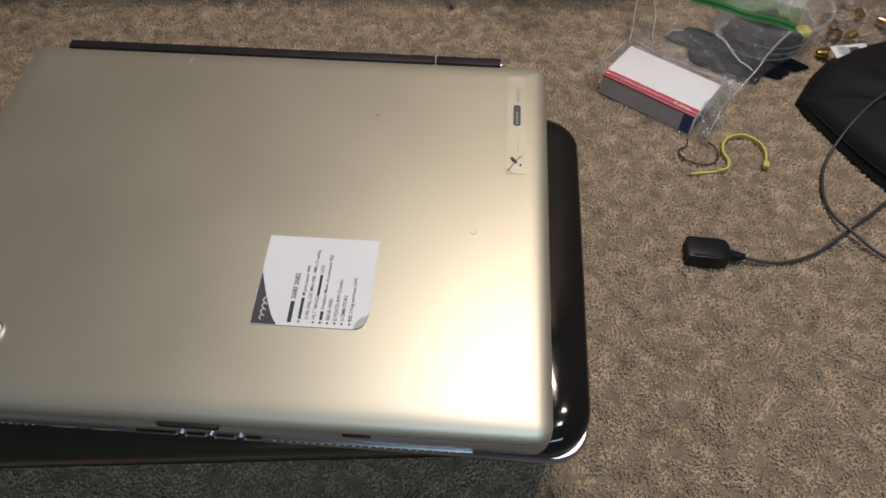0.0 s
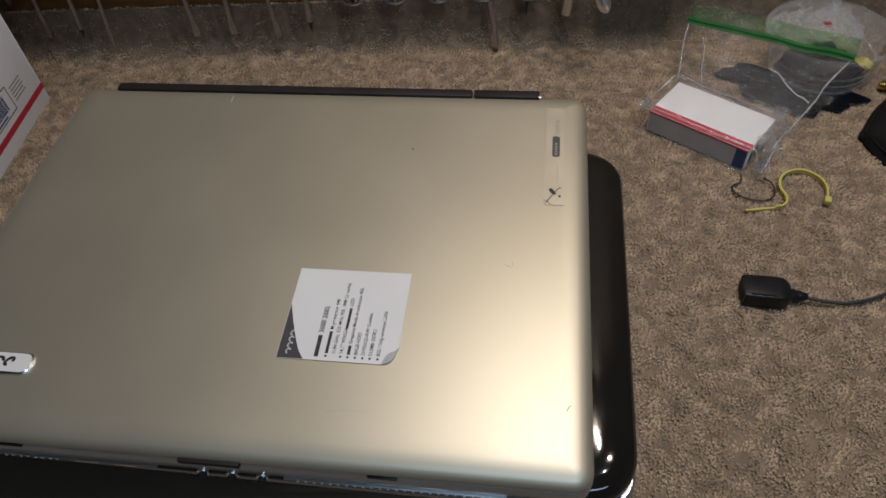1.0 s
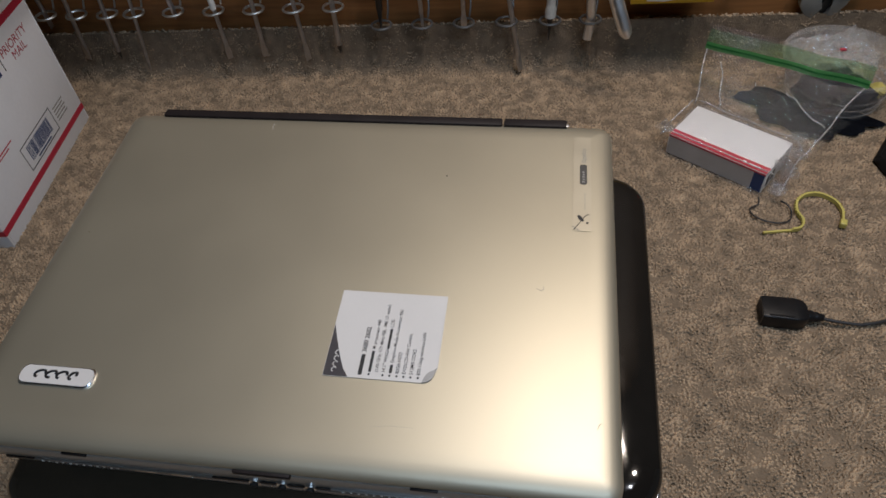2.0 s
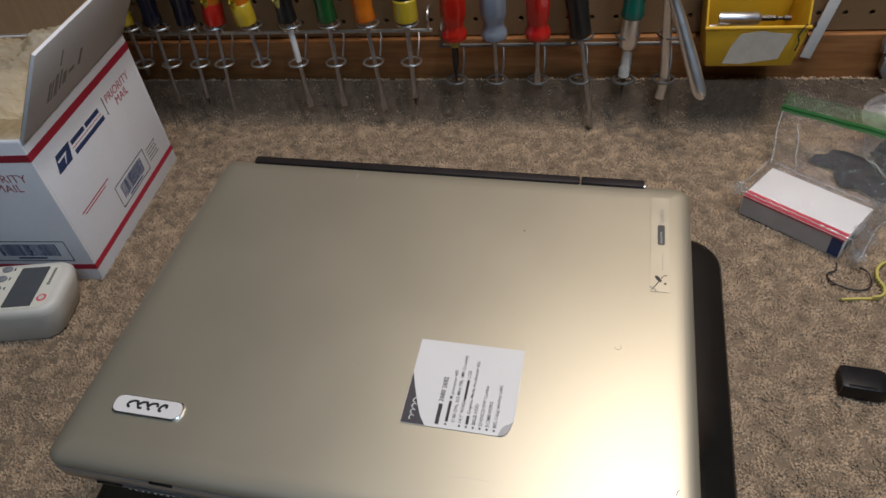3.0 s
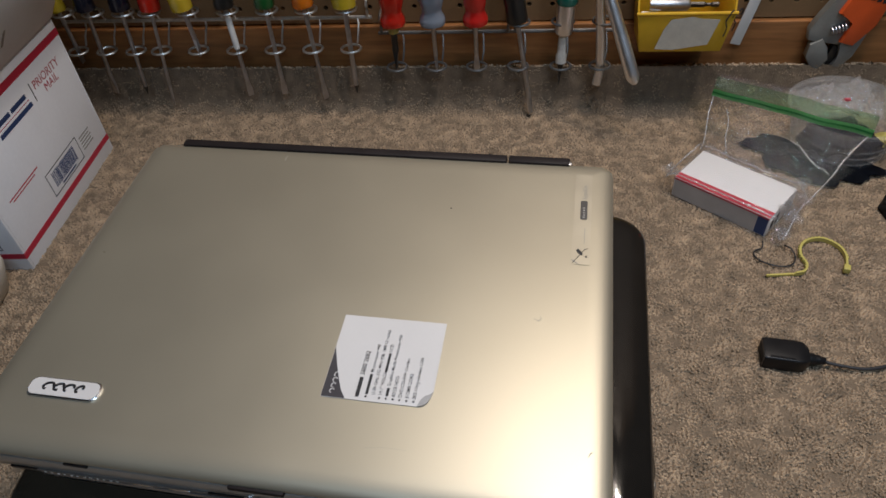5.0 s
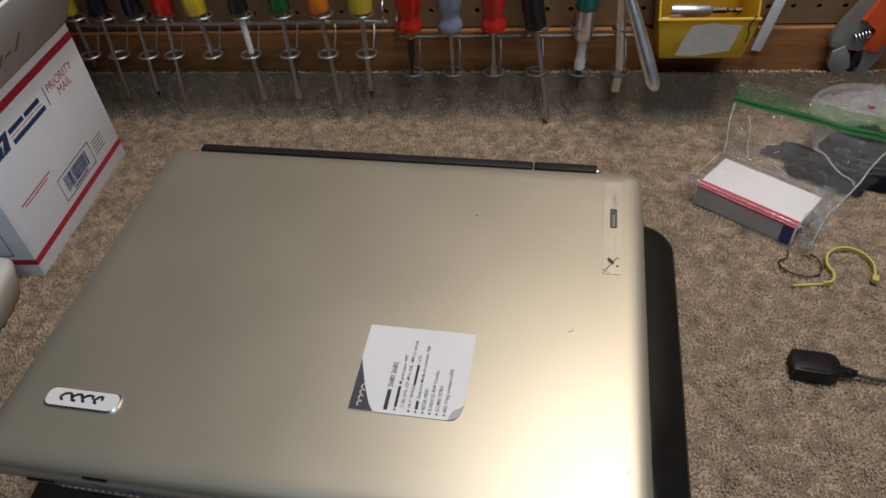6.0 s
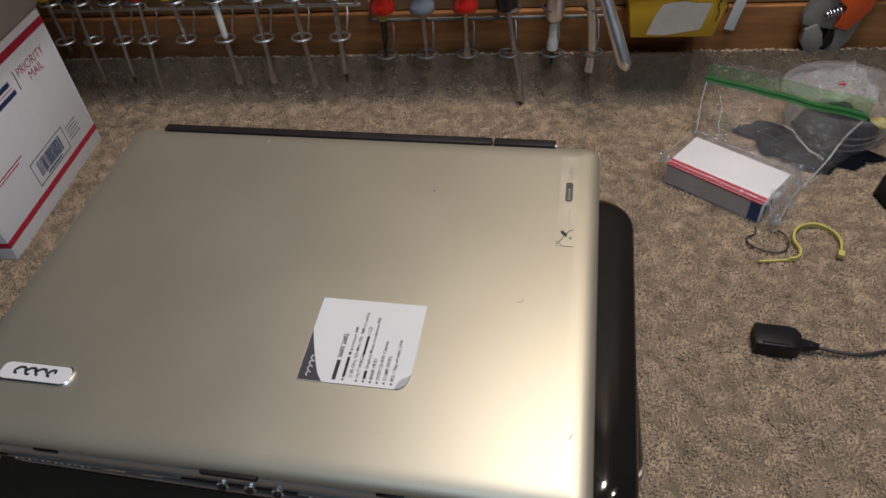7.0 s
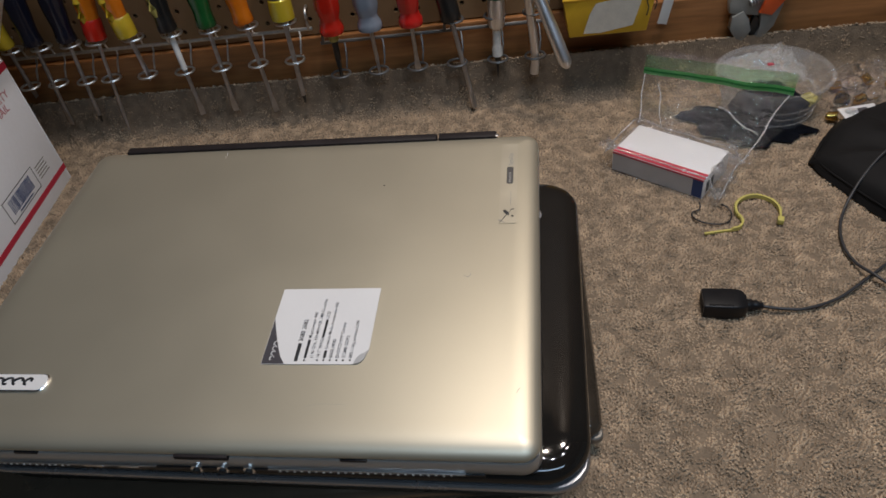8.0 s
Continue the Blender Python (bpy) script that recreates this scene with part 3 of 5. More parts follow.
def black_laptop():
    W, D = 0.378, 0.251
    t = thing("laptop", pose(0.0175, 0.0060, 0.0985, 2.0, 0, -4.6), "closed glossy black laptop with rounded corners under the silver one", "laptop", "stack of laptops")
    part("lid", slab(W, D, 0.028, [(0.004, -0.0130), (0.0008, -0.0110), (0, -0.0085), (0.0006, -0.0055), (0.0025, -0.0030), (0.006, -0.0012), (0.012, -0.0003), (0.020, 0)], 12), GLOSS_BLACK, t, "glossy black lid")
    part("base", slab(W, D, 0.028, [(0.018, -0.0350), (0.008, -0.0330), (0.002, -0.0270), (0.0005, -0.0200), (0.0012, -0.0145), (0.003, -0.0138)], 12), BLACK, t, "dull black base")
    part("trim", slab(W - 0.0004, D + 0.0030, 0.022, [(0.0030, -0.0200), (0.0012, -0.0185), (0, -0.0160), (0.0004, -0.0135), (0.0016, -0.0124)], 12), mat("steel_grey_edge", (0.34, 0.35, 0.37), 0.26, 0.85, var=0.05), t, "thin dark metal edge line")
    part("round_badge", lathe([(0.0085, 0), (0.0085, 0.0006), (0.0078, 0.0008)], 24), mat("grey_badge", (0.30, 0.30, 0.31), 0.3, 0.5), t, "round grey badge", m=pose(0.1535, 0.083, 0.0))
    return t


def bronze_laptop():
    W, D = 0.392, 0.262
    t = thing("laptop", pose(-0.0030, 0.010, 0.0615, 1.0, 0, 1.3), "closed bronze-brown glossy laptop in the middle of the stack", "laptop", "stack of laptops")
    part("lid", slab(W, D, 0.018, [(0.003, -0.0115), (0.0005, -0.0105), (0, -0.0080), (0.0010, -0.0045), (0.0035, -0.0020), (0.008, -0.0006), (0.014, 0)], 10), BRONZE, t, "bronze-brown glossy lid")
    part("base", slab(W - 0.002, D - 0.002, 0.018, [(0.030, -0.0310), (0.020, -0.0300), (0.006, -0.0240), (0.001, -0.0180), (0.001, -0.0120)], 10), BLACK, t, "black base with a sloping underside")
    return t


def grey_laptop():
    W, D = 0.362, 0.246
    t = thing("laptop", pose(0.0380, 0.0655, 0.0315, 0.5, 0, -2.3), "closed dark laptop with a silver corner at the bottom", "laptop", "stack of laptops")
    part("lid", slab(W, D, 0.012, [(0.003, -0.0110), (0.0005, -0.0100), (0, -0.0075), (0.0010, -0.0040), (0.0035, -0.0018), (0.008, 0)], 8), mat("dark_brown_gloss", (0.030, 0.024, 0.018), 0.2, var=0.2, bump=0.01, coat=0.4), t, "dark brown glossy lid")
    part("base", slab(W - 0.002, D - 0.002, 0.012, [(0.020, -0.0280), (0.010, -0.0270), (0.002, -0.0200), (0.001, -0.0115)], 8), BLACK, t, "black base")
    part("corner_cap", slab(0.012, 0.012, 0.0055, [(0.001, -0.0165), (0, -0.0155), (0, -0.0115), (0.001, -0.0105)], 6), mat("dull_pewter", (0.22, 0.21, 0.19), 0.35, 0.6, var=0.1), t, "dull silver corner piece", m=pose(W / 2 - 0.0058, -D / 2 + 0.0058, 0))
    for x, y in ((-0.13, 0.09), (0.13, 0.09), (-0.13, -0.09), (0.13, -0.09)):
        part("rubber_foot", lathe([(0.008, -0.0300), (0.009, -0.0290), (0.009, -0.0265)], 16), BLACK, t, m=pose(x, y, 0))
    return t


silver_laptop()
spec_sticker()
signal_sticker()
black_laptop()
bronze_laptop()
grey_laptop()


# ---- mailing box with open flaps ----
def mailing_box():
    W, D, H, T = 0.178, 0.198, 0.164, 0.003
    t = thing("mailing_box", pose(-0.3440, 0.135, 0.0005, 0, 0, 3.0), "opened white mailing box with red stripes, flaps up", "cardboard box")
    walls = (("front_wall", (-W, 0, 0, T, 0, H)), ("back_wall", (-W, 0, D - T, D, 0, H)), ("side_wall", (-T, 0, T, D - T, 0, H)), ("side_wall", (-W, -W + T, T, D - T, 0, H)))
    made = {}
    for name, b in walls:
        made[name + str(b[1])] = part(name, boxed(*b, bevel=0.0008), CARD_WHITE, t, "white printed cardboard wall")
        x0, x1, y0, y1, z0, z1 = b
        inner = (x0 + (T if name != "side_wall" else 0), x1 - (T if name != "side_wall" else 0), y0, y1, 0.004, z1 - 0.001)
        if name == "front_wall":
            part("inner_liner", boxed(inner[0], inner[1], T, T + 0.0006, 0.004, H - 0.001), CARD_BROWN, t, "plain brown inside face", False)
        elif name == "back_wall":
            part("inner_liner", boxed(inner[0], inner[1], D - T - 0.0006, D - T, 0.004, H - 0.001), CARD_BROWN, t, "plain brown inside face", False)
        elif x1 == 0:
            part("inner_liner", boxed(-T - 0.0006, -T, T + 0.001, D - T - 0.001, 0.004, H - 0.001), CARD_BROWN, t, "plain brown inside face", False)
        else:
            part("inner_liner", boxed(-W + T, -W + T + 0.0006, T + 0.001, D - T - 0.001, 0.004, H - 0.001), CARD_BROWN, t, "plain brown inside face", False)
    part("bottom", boxed(-W + T, -T, T, D - T, 0.0, T), CARD_BROWN, t)

    def flap(m, length, depth):
        f = part("flap", boxed(0.001, length - 0.001, -T, 0, 0, depth, bevel=0.0007), CARD_WHITE, t, "open white flap, brown inside", m=m)
        part("flap_liner", boxed(0.002, length - 0.002, 0, 0.0006, 0.001, depth - 0.001), CARD_BROWN, f, "plain brown inside face", False)
        return f
    # each flap: its own x along the edge, its outer face towards -y
    side = flap(pose(0, 0, H, 0, 0, 90) @ pose(0, 0, 0, 34, 0, 0), D, 0.094)
    flap(pose(-W, 0, H, 0, 0, 0) @ pose(0, 0, 0, -128, 0, 0), W, 0.070)
    flap(pose(0, D, H, 0, 0, 180) @ pose(0, 0, 0, 3, 0, 0), W, 0.110)
    flap(pose(-W, D, H, 0, 0, 270) @ pose(0, 0, 0, 24, 0, 0), D, 0.092)
    for i, (x, z, w, h) in enumerate(((0.035, 0.020, 0.004, 0.022), (0.041, 0.020, 0.002, 0.022), (0.046, 0.020, 0.005, 0.024), (0.054, 0.022, 0.003, 0.022), (0.060, 0.024, 0.006, 0.014), (0.050, 0.052, 0.002, 0.016), (0.088, 0.028, 0.004, 0.018), (0.070, 0.030, 0.010, 0.004))):
        part("faded_print", boxed(x, x + w, -T - 0.0002, -T, z, z + h), GREY_INK, side, smooth=False)

    def on_side(name, y0, y1, z0, z1, material, h=0.0002):
        return part(name, boxed(0.0, h, y0, y1, z0, z1), material, t, smooth=False)

    def on_front(name, x0, x1, z0, z1, material, h=0.0002):
        return part(name, boxed(x0, x1, -h, 0.0, z0, z1), material, t, smooth=False)
    for z0, z1 in ((0.1440, 0.1515), (0.0150, 0.0215)):
        on_side("red_stripe", 0.0, D, z0, z1, RED_INK)
        on_front("red_stripe", -W, 0.0, z0, z1, RED_INK)
    part("emblem", loft(bmesh.new(), [[(x, y, z) for y, z in ((0.021, 0.114), (0.045, 0.114), (0.051, 0.130), (0.027, 0.130))] for x in (0.0, 0.0002)]), NAVY_INK, t, "navy slanted emblem", False)
    part("emblem_sweep", loft(bmesh.new(), [[(x, y, z) for y, z in ((0.026, 0.1245), (0.042, 0.1255), (0.034, 0.115), (0.038, 0.1235), (0.027, 0.1225))] for x in (0.00022, 0.00035)]), CARD_WHITE, t, smooth=False)
    for z0 in (0.1238, 0.1135):
        for y0, y1 in ((0.053, 0.078), (0.081, 0.108)):
            on_side("service_name_bar", y0, y1 + (0.004 if z0 < 0.12 else 0), z0, z0 + 0.0045, NAVY_INK)
    on_side("red_rule", 0.052, 0.110, 0.1206, 0.1212, RED_INK)
    on_side("divider", 0.1195, 0.1207, 0.113, 0.132, INK)
    lettering("PRIORITY", 0.0122, RED_INK, t, pose(0.0002, 0.1245, 0.1225, 90, 0, 90), "red printed words")
    lettering("MAIL", 0.0122, RED_INK, t, pose(0.0002, 0.1390, 0.1120, 90, 0, 90), "red printed words")
    lettering("PRIORITY", 0.0122, RED_INK, t, pose(-0.0660, -0.0002, 0.1225, 90, 0, 0), "red printed words")
    lettering("MAIL", 0.0122, RED_INK, t, pose(-0.0500, -0.0002, 0.1120, 90, 0, 0), "red printed words")

    def outline(place, a0, a1, z0, z1, w=0.0008):
        place("label_frame", a0, a1, z0, z0 + w, INK)
        place("label_frame", a0, a1, z1 - w, z1, INK)
        place("label_frame", a0, a0 + w, z0 + w, z1 - w, INK)
        place("label_frame", a1 - w, a1, z0 + w, z1 - w, INK)

    def barcode(place, a0, a1, z0, z1, seed):
        rng = random.Random(seed)
        a = a0
        while a < a1 - 0.002:
            w = rng.choice((0.0006, 0.0006, 0.0011, 0.0017))
            place("barcode_bar", a, a + w, z0, z1, NAVY_INK)
            a += w + rng.choice((0.0006, 0.0006, 0.0012))
    outline(on_side, 0.076, 0.144, 0.028, 0.054)
    barcode(on_side, 0.085, 0.136, 0.034, 0.050, 5)
    on_side("small_print_bar", 0.095, 0.126, 0.0305, 0.0322, NAVY_INK)
    for i in range(5):
        on_side("small_print_bar", 0.149, 0.172 - 0.002 * (i % 2), 0.0330 + 0.0035 * i, 0.0345 + 0.0035 * i, GREY_INK)
    on_side("small_print_bar", 0.020, 0.074, 0.0675, 0.0687, RED_INK)
    on_side("small_print_bar", 0.024, 0.066, 0.0645, 0.0655, RED_INK)
    outline(on_front, -0.100, -0.018, 0.026, 0.052)
    barcode(on_front, -0.090, -0.028, 0.033, 0.048, 8)
    on_front("small_print_bar", -0.075, -0.045, 0.0290, 0.0310, NAVY_INK)
    return t


def bubble_wrap():
    t = thing("bubble_wrap", pose(-0.437, 0.2110, 0.158, 0, 0, 3), "crumpled clear bubble wrap bulging out of the mailing box", "bubble wrap")

    def place(a, b):
        x, y = -0.080 + 0.158 * a, -0.072 + 0.150 * b
        k = noise.noise((x * 22, y * 22, 1)) * 0.020 + noise.noise((x * 60, y * 60, 5)) * 0.007
        z = 0.020 + k + 0.022 * math.sin(math.pi * a) * math.sin(math.pi * b)
        bub = 0.0016 * max(0.0, math.cos(x * 628) * math.cos(y * 628)) ** 0.5 if math.cos(x * 628) * math.cos(y * 628) > 0 else 0
        return x, y, z + bub
    part("wrap_sheet", sheet(130, 120, place), BUBBLE, t)
    part("wrapped_parcel", slab(0.150, 0.160, 0.010, [(0, -0.120), (0, -0.010), (0.008, 0.0)], 4), mat("parcel_paper", (0.72, 0.62, 0.45), 0.6, var=0.25, scale=45, bump=0.3, fine=150), t, "pale wrapped goods under the bubble wrap", m=pose(0, 0.005, -0.012))
    return t


mailing_box()
bubble_wrap()


# ---- plug-in meter lying on its back ----
def meter():
    t = thing("power_meter", pose(-0.3745, 0.0845, 0.002, 0, 0, 9.5), "pale plug-in power meter with dark display and grey buttons", "power meter")
    outline = [(0.030, -0.026), (0.034, -0.018), (0.034, 0.018), (0.030, 0.029), (0.022, 0.032), (-0.095, 0.032), (-0.100, 0.027), (-0.100, -0.026), (-0.095, -0.031), (0.020, -0.031)]

    def ring(k, dx, z):
        return [((x + 0.033) * k - 0.033 + dx, y * k, z) for x, y in outline]
    bm = loft(bmesh.new(), [ring(0.90, -0.004, 0.0), ring(0.92, -0.003, 0.002), ring(1.0, 0, 0.030), ring(1.0, 0, 0.0355), ring(0.975, 0, 0.0385), ring(0.93, 0, 0.0400)])
    part("case", bm, PALE_PLASTIC, t, "pale grey-white plastic case")
    part("face_plate", slab(0.118, 0.052, 0.006, [(0, 0.0398), (0, 0.0404)], 5), mat("meter_face", (0.70, 0.68, 0.58), 0.4, var=0.03), t, "cream face plate", m=pose(-0.034, 0, 0))
    part("display", slab(0.0265, 0.0485, 0.0010, [(0, 0.0402), (0, 0.0410)], 3), LCD, t, "dark switched-off display", m=pose(0.0, 0.0, 0))
    for i in range(5):
        b = part("button", lathe([(0.0042, 0.0402), (0.0042, 0.0418), (0.0034, 0.0424)], 16), BUTTON_RED if i == 4 else BUTTON, t, "plum button" if i == 4 else "grey button", m=pose(-0.0275 - 0.0004 * i, 0.0240 - 0.0120 * i, 0) @ Matrix.Diagonal((1.15, 0.85, 1, 1)))
        part("button_caption_bar", flat(-0.0215, -0.0200, 0.0222 - 0.0120 * i, 0.0256 - 0.0120 * i, 0.0404), INK, t, smooth=False)
    part("round_badge", lathe([(0.0044, 0.0402), (0.0044, 0.0406)], 20), BADGE_RED, t, "red round badge", m=pose(0.0200, -0.0150, 0))
    part("badge_centre", lathe([(0.0026, 0.0404), (0.0026, 0.0408)], 16), PALE_PLASTIC, t, m=pose(0.0200, -0.0150, 0))
    for i in range(8):
        part("brand_bar", flat(0.0183, 0.0208, 0.0010 + 0.0027 * i, 0.0026 + 0.0027 * i, 0.0404), INK, t, smooth=False)
    for i in range(4):
        part("small_print_bar", flat(-0.075, -0.045, 0.018 - 0.008 * i, 0.0190 - 0.008 * i, 0.0404), GREY_INK, t, smooth=False)
    return t


meter()


# ---- wire tool racks and what hangs in them ----
def rack(xs, z_up, z_ring, z_low, wire, label):
    t = thing("tool_rack", pose(0, 0, 0), label, "tool rack", "wire tool racks")
    rail = [(xs[0] - 0.022, 0.434, z_up), (xs[-1] + 0.022, 0.434, z_up)]
    part("rail", tube(rail, 0.0022, 8), wire, t)
    for x in (xs[0] - 0.018, (xs[0] + xs[-1]) / 2 + 0.012, xs[-1] + 0.018):
        part("peg_hook", tube(smooth_path([(x, 0.452, z_up + 0.022), (x, 0.438, z_up + 0.022), (x, 0.4325, z_up + 0.016), (x, 0.4322, z_up)], 4), 0.0016, 8), wire, t)
    for x in xs:
        up = [(x + 0.0115 * math.cos(a), 0.4115 + 0.0105 * math.sin(a), z_ring) for a in [2 * math.pi * i / 24 for i in range(24)]]
        low = [(x + 0.0110 * math.cos(a), 0.4075 + 0.0100 * math.sin(a), z_low) for a in [2 * math.pi * i / 24 for i in range(24)]]
        part("upper_ring", tube(up, 0.0014, 6, closed=True), wire, t)
        part("ring_arm", tube([(x - 0.004, 0.4340, z_up), (x - 0.004, 0.4290, z_ring - 0.002), (x - 0.003, 0.4215, z_ring)], 0.0012, 6), wire, t)
        part("lower_ring", tube(low, 0.0014, 6, closed=True), wire, t)
        part("ring_stem", tube([(x + 0.006, 0.4340, z_up), (x + 0.007, 0.4300, z_up - 0.006), (x + 0.0075, 0.4210, z_low + 0.012), (x + 0.006, 0.4170, z_low + 0.002)], 0.0011, 6), wire, t)
    return t


RACK_A = [-0.398, -0.362, -0.326, -0.295, -0.250, -0.204, -0.159, -0.115, -0.071]
RACK_B = [-0.0215, 0.0235, 0.0690, 0.1150, 0.1615, 0.2040]
rack(RACK_A, 0.1090, 0.1295, 0.0850, WIRE, "long zinc wire rack of double rings on the pegboard")
rack(RACK_B, 0.0900, 0.1120, 0.0620, mat("dull_zinc_wire", (0.20, 0.195, 0.19), 0.5, 0.8, var=0.2, scale=200, bump=0.1), "short dull zinc wire rack of double rings on the pegboard")


def screwdriver(top, tip, handle, label, length=0.095, r=0.0125, flutes=6, cap=None, collar=None, blade="flat", shaft=STEEL, sr=0.0023, ring=None, waist=0.82, sleeve=None, inlay=None, bell=False):
    """Hangs in a rack: top is the middle of the handle's foot, tip the end of the blade."""
    top, tip = Vector(top), Vector(tip)
    up = (top - tip).normalized()
    m = Matrix.Translation(top) @ up.to_track_quat("Z", "Y").to_matrix().to_4x4()
    t = thing("screwdriver", m, label, "screwdriver", "hanging screwdrivers")
    L = length
    prof = [(r * 0.55, 0.0), (r * 0.82, 0.0012), (r * 0.92, 0.004), (r * waist, 0.013), (r * waist, 0.020), (r, 0.036), (r * 1.04, 0.5 * L), (r * 1.04, 0.75 * L), (r * 0.98, 0.90 * L), (r * 0.75, 0.97 * L), (r * 0.3, L)]
    if bell:
        prof = [(r * 0.70, 0.0), (r * 1.00, 0.0012), (r * 1.06, 0.005), (r * 1.00, 0.009), (r * 0.80, 0.0150), (r * 0.84, 0.0185), (r * 0.98, 0.0240)] + prof[6:]
    part("handle", lathe(prof, 30, flutes, 0.10, (0.024, 0.93 * L)), handle, t)
    if cap:
        part("end_cap", lathe([(r * 1.02, 0.62 * L), (r * 1.08, 0.64 * L), (r * 1.08, 0.90 * L), (r * 0.8, 0.985 * L), (r * 0.3, L * 1.01)], 30, flutes, 0.08, (0.6 * L, 0.9 * L)), cap, t)
    if ring:
        part("foot_ring", lathe([(r * 0.80, -0.0006), (r * 1.00, 0.001), (r * 1.06, 0.010), (r * 0.98, 0.0225), (r * 0.86, 0.0240)], 24, flutes, 0.06, (0.002, 0.02)), ring, t)
    if inlay:
        out = (m.to_3x3().inverted() @ Vector((-0.25, -1, 0))).to_2d().normalized() * r
        part("grip_inlay", tube([(out.x * k, out.y * k, z) for k, z in ((0.78, 0.020), (0.92, 0.029), (0.95, 0.044), (0.86, 0.058))], 0.0042, 14, taper=(0.4, 1, 1, 0.5)), inlay, t)
    if collar:
        part("collar", lathe([(0.0050, -0.009), (0.0056, -0.008), (0.0056, 0.001)], 18), collar, t)
    n = (top - tip).length
    if blade == "flat":
        prof = [(sr, 0.002), (sr, -n + 0.020)]
        part("shaft", lathe(prof[::-1], 12), shaft, t)
        rings = [[(x * w, y * h, z) for x, y in ((1, 1), (-1, 1), (-1, -1), (1, -1))] for z, w, h in ((-n, sr * 1.35, 0.0004), (-n + 0.008, sr * 1.45, 0.0010), (-n + 0.0205, sr * 0.75, sr * 0.75))]
        part("blade", loft(bmesh.new(), rings), shaft, t, smooth=False)
    else:
        part("shaft", lathe([(sr, -n + 0.010), (sr, 0.002)], 12), shaft, t)
        part("blade", lathe([(0.0006, -n), (sr * 0.8, -n + 0.006), (sr, -n + 0.0102)], 8, 4, 0.3, (-n + 0.001, -n + 0.007)), DARK_STEEL, t, "darkened cross-point tip")
    if sleeve:
        z0, z1, rr, ms, what = sleeve
        part(what, lathe([(rr * 0.9, z0), (rr, z0 + 0.002), (rr * 1.02, (z0 + z1) / 2), (rr, z1)], 16), ms, t)
    return t


Y = 0.4085
screwdriver((-0.400, Y, 0.1335), (-0.398, Y, 0.070), H_YELLOW, "screwdriver with clear yellow handle, half hidden behind the box", r=0.011)
screwdriver((-0.3665, Y, 0.1335), (-0.3690, Y - 0.006, 0.032), H_NAVY, "dark navy screwdriver with red end and flat blade", cap=H_RED, ring=None)
screwdriver((-0.3255, Y, 0.1335), (-0.3300, Y - 0.006, 0.031), H_NAVY, "dark navy screwdriver with red end and cross tip", cap=H_RED, blade="cross")
screwdriver((-0.2905, Y, 0.1335), (-0.3000, Y - 0.008, 0.018), H_ORANGE, "clear orange screwdriver with yellow streaks and long thin shaft", inlay=H_YELLOW, ring=H_RED_CLEAR, sr=0.0020, r=0.0115)
screwdriver((-0.2530, Y, 0.1335), (-0.2490, Y, 0.078), H_ORANGE, "short clear orange and yellow screwdriver", ring=H_YELLOW, inlay=H_YELLOW, sr=0.0026, r=0.012)
screwdriver((-0.2045, Y, 0.1335), (-0.1990, Y - 0.008, 0.030), H_BLACK, "black screwdriver with yellow grip inlay and white sleeve", inlay=YELLOW_TIE, sleeve=(-0.046, -0.004, 0.0034, WHITE_PLASTIC, "white_sleeve"), r=0.012)
screwdriver((-0.1590, Y, 0.1335), (-0.1580, Y - 0.006, 0.030), H_GREEN, "dark green fluted screwdriver", sr=0.0024, r=0.0125)
screwdriver((-0.1160, Y, 0.1335), (-0.1090, Y - 0.006, 0.024), H_ORANGE, "clear orange fluted screwdriver", sr=0.0023, r=0.0130)
screwdriver((-0.0710, Y, 0.1335), (-0.0710, Y - 0.006, 0.032), H_BLACK, "black screwdriver with clear yellow foot and cross tip", ring=H_YELLOW, blade="cross", sr=0.0028, r=0.0130)
screwdriver((-0.0205, Y, 0.1120), (-0.0215, Y, 0.0600), H_RED_CLEAR, "clear red screwdriver with yellow collar", collar=YELLOW_TIE, shaft=DARK_STEEL, sr=0.0036, r=0.0135, length=0.060, bell=True)
screwdriver((0.0230, Y, 0.1120), (0.0240, Y, 0.0550), H_GREY, "clear blue-grey stubby screwdriver", r=0.0135, length=0.058, flutes=6, bell=True)
screwdriver((0.0690, Y, 0.1120), (0.0690, Y, 0.0560), H_RED, "plain red fluted screwdriver", r=0.0132, length=0.085, waist=0.95, bell=True)
screwdriver((0.1140, Y, 0.1120), (0.1310, Y - 0.010, 0.0060), H_BLACK, "black moulded screwdriver with long flat blade", sr=0.0026, r=0.0125, waist=0.9)
screwdriver((0.1640, Y, 0.1320), (0.1605, Y, 0.0400), H_TEAL, "teal screwdriver with chrome ferrule and white-taped shaft", shaft=DARK_STEEL, sr=0.0030, r=0.0130, collar=CHROME, sleeve=(-0.032, 0.001, 0.0092, SATIN_CHROME, "chrome_ferrule"))


def tape_wrap():
    t = thing("tape_wrap", pose(0.1615, Y, 0.066), "dirty white tape wrapped round the teal screwdriver's shaft", "tape")
    rings = []
    for k in range(9):
        z = k * 0.0042
        r = 0.0046 + 0.0007 * noise.noise((k * 1.7, 2, 3)) + (0.0014 if k < 3 else 0)
        rings.append([(r * (1 + 0.15 * noise.noise((j, k, 1))) * math.cos(j * 0.5236) + 0.0004 * k * 0.3, r * math.sin(j * 0.5236), z) for j in range(12)])
    part("tape_roll", loft(bmesh.new(), rings), mat("dirty_white_tape", (0.66, 0.62, 0.55), 0.7, var=0.25, scale=160, bump=0.3), t)
    return t


tape_wrap()


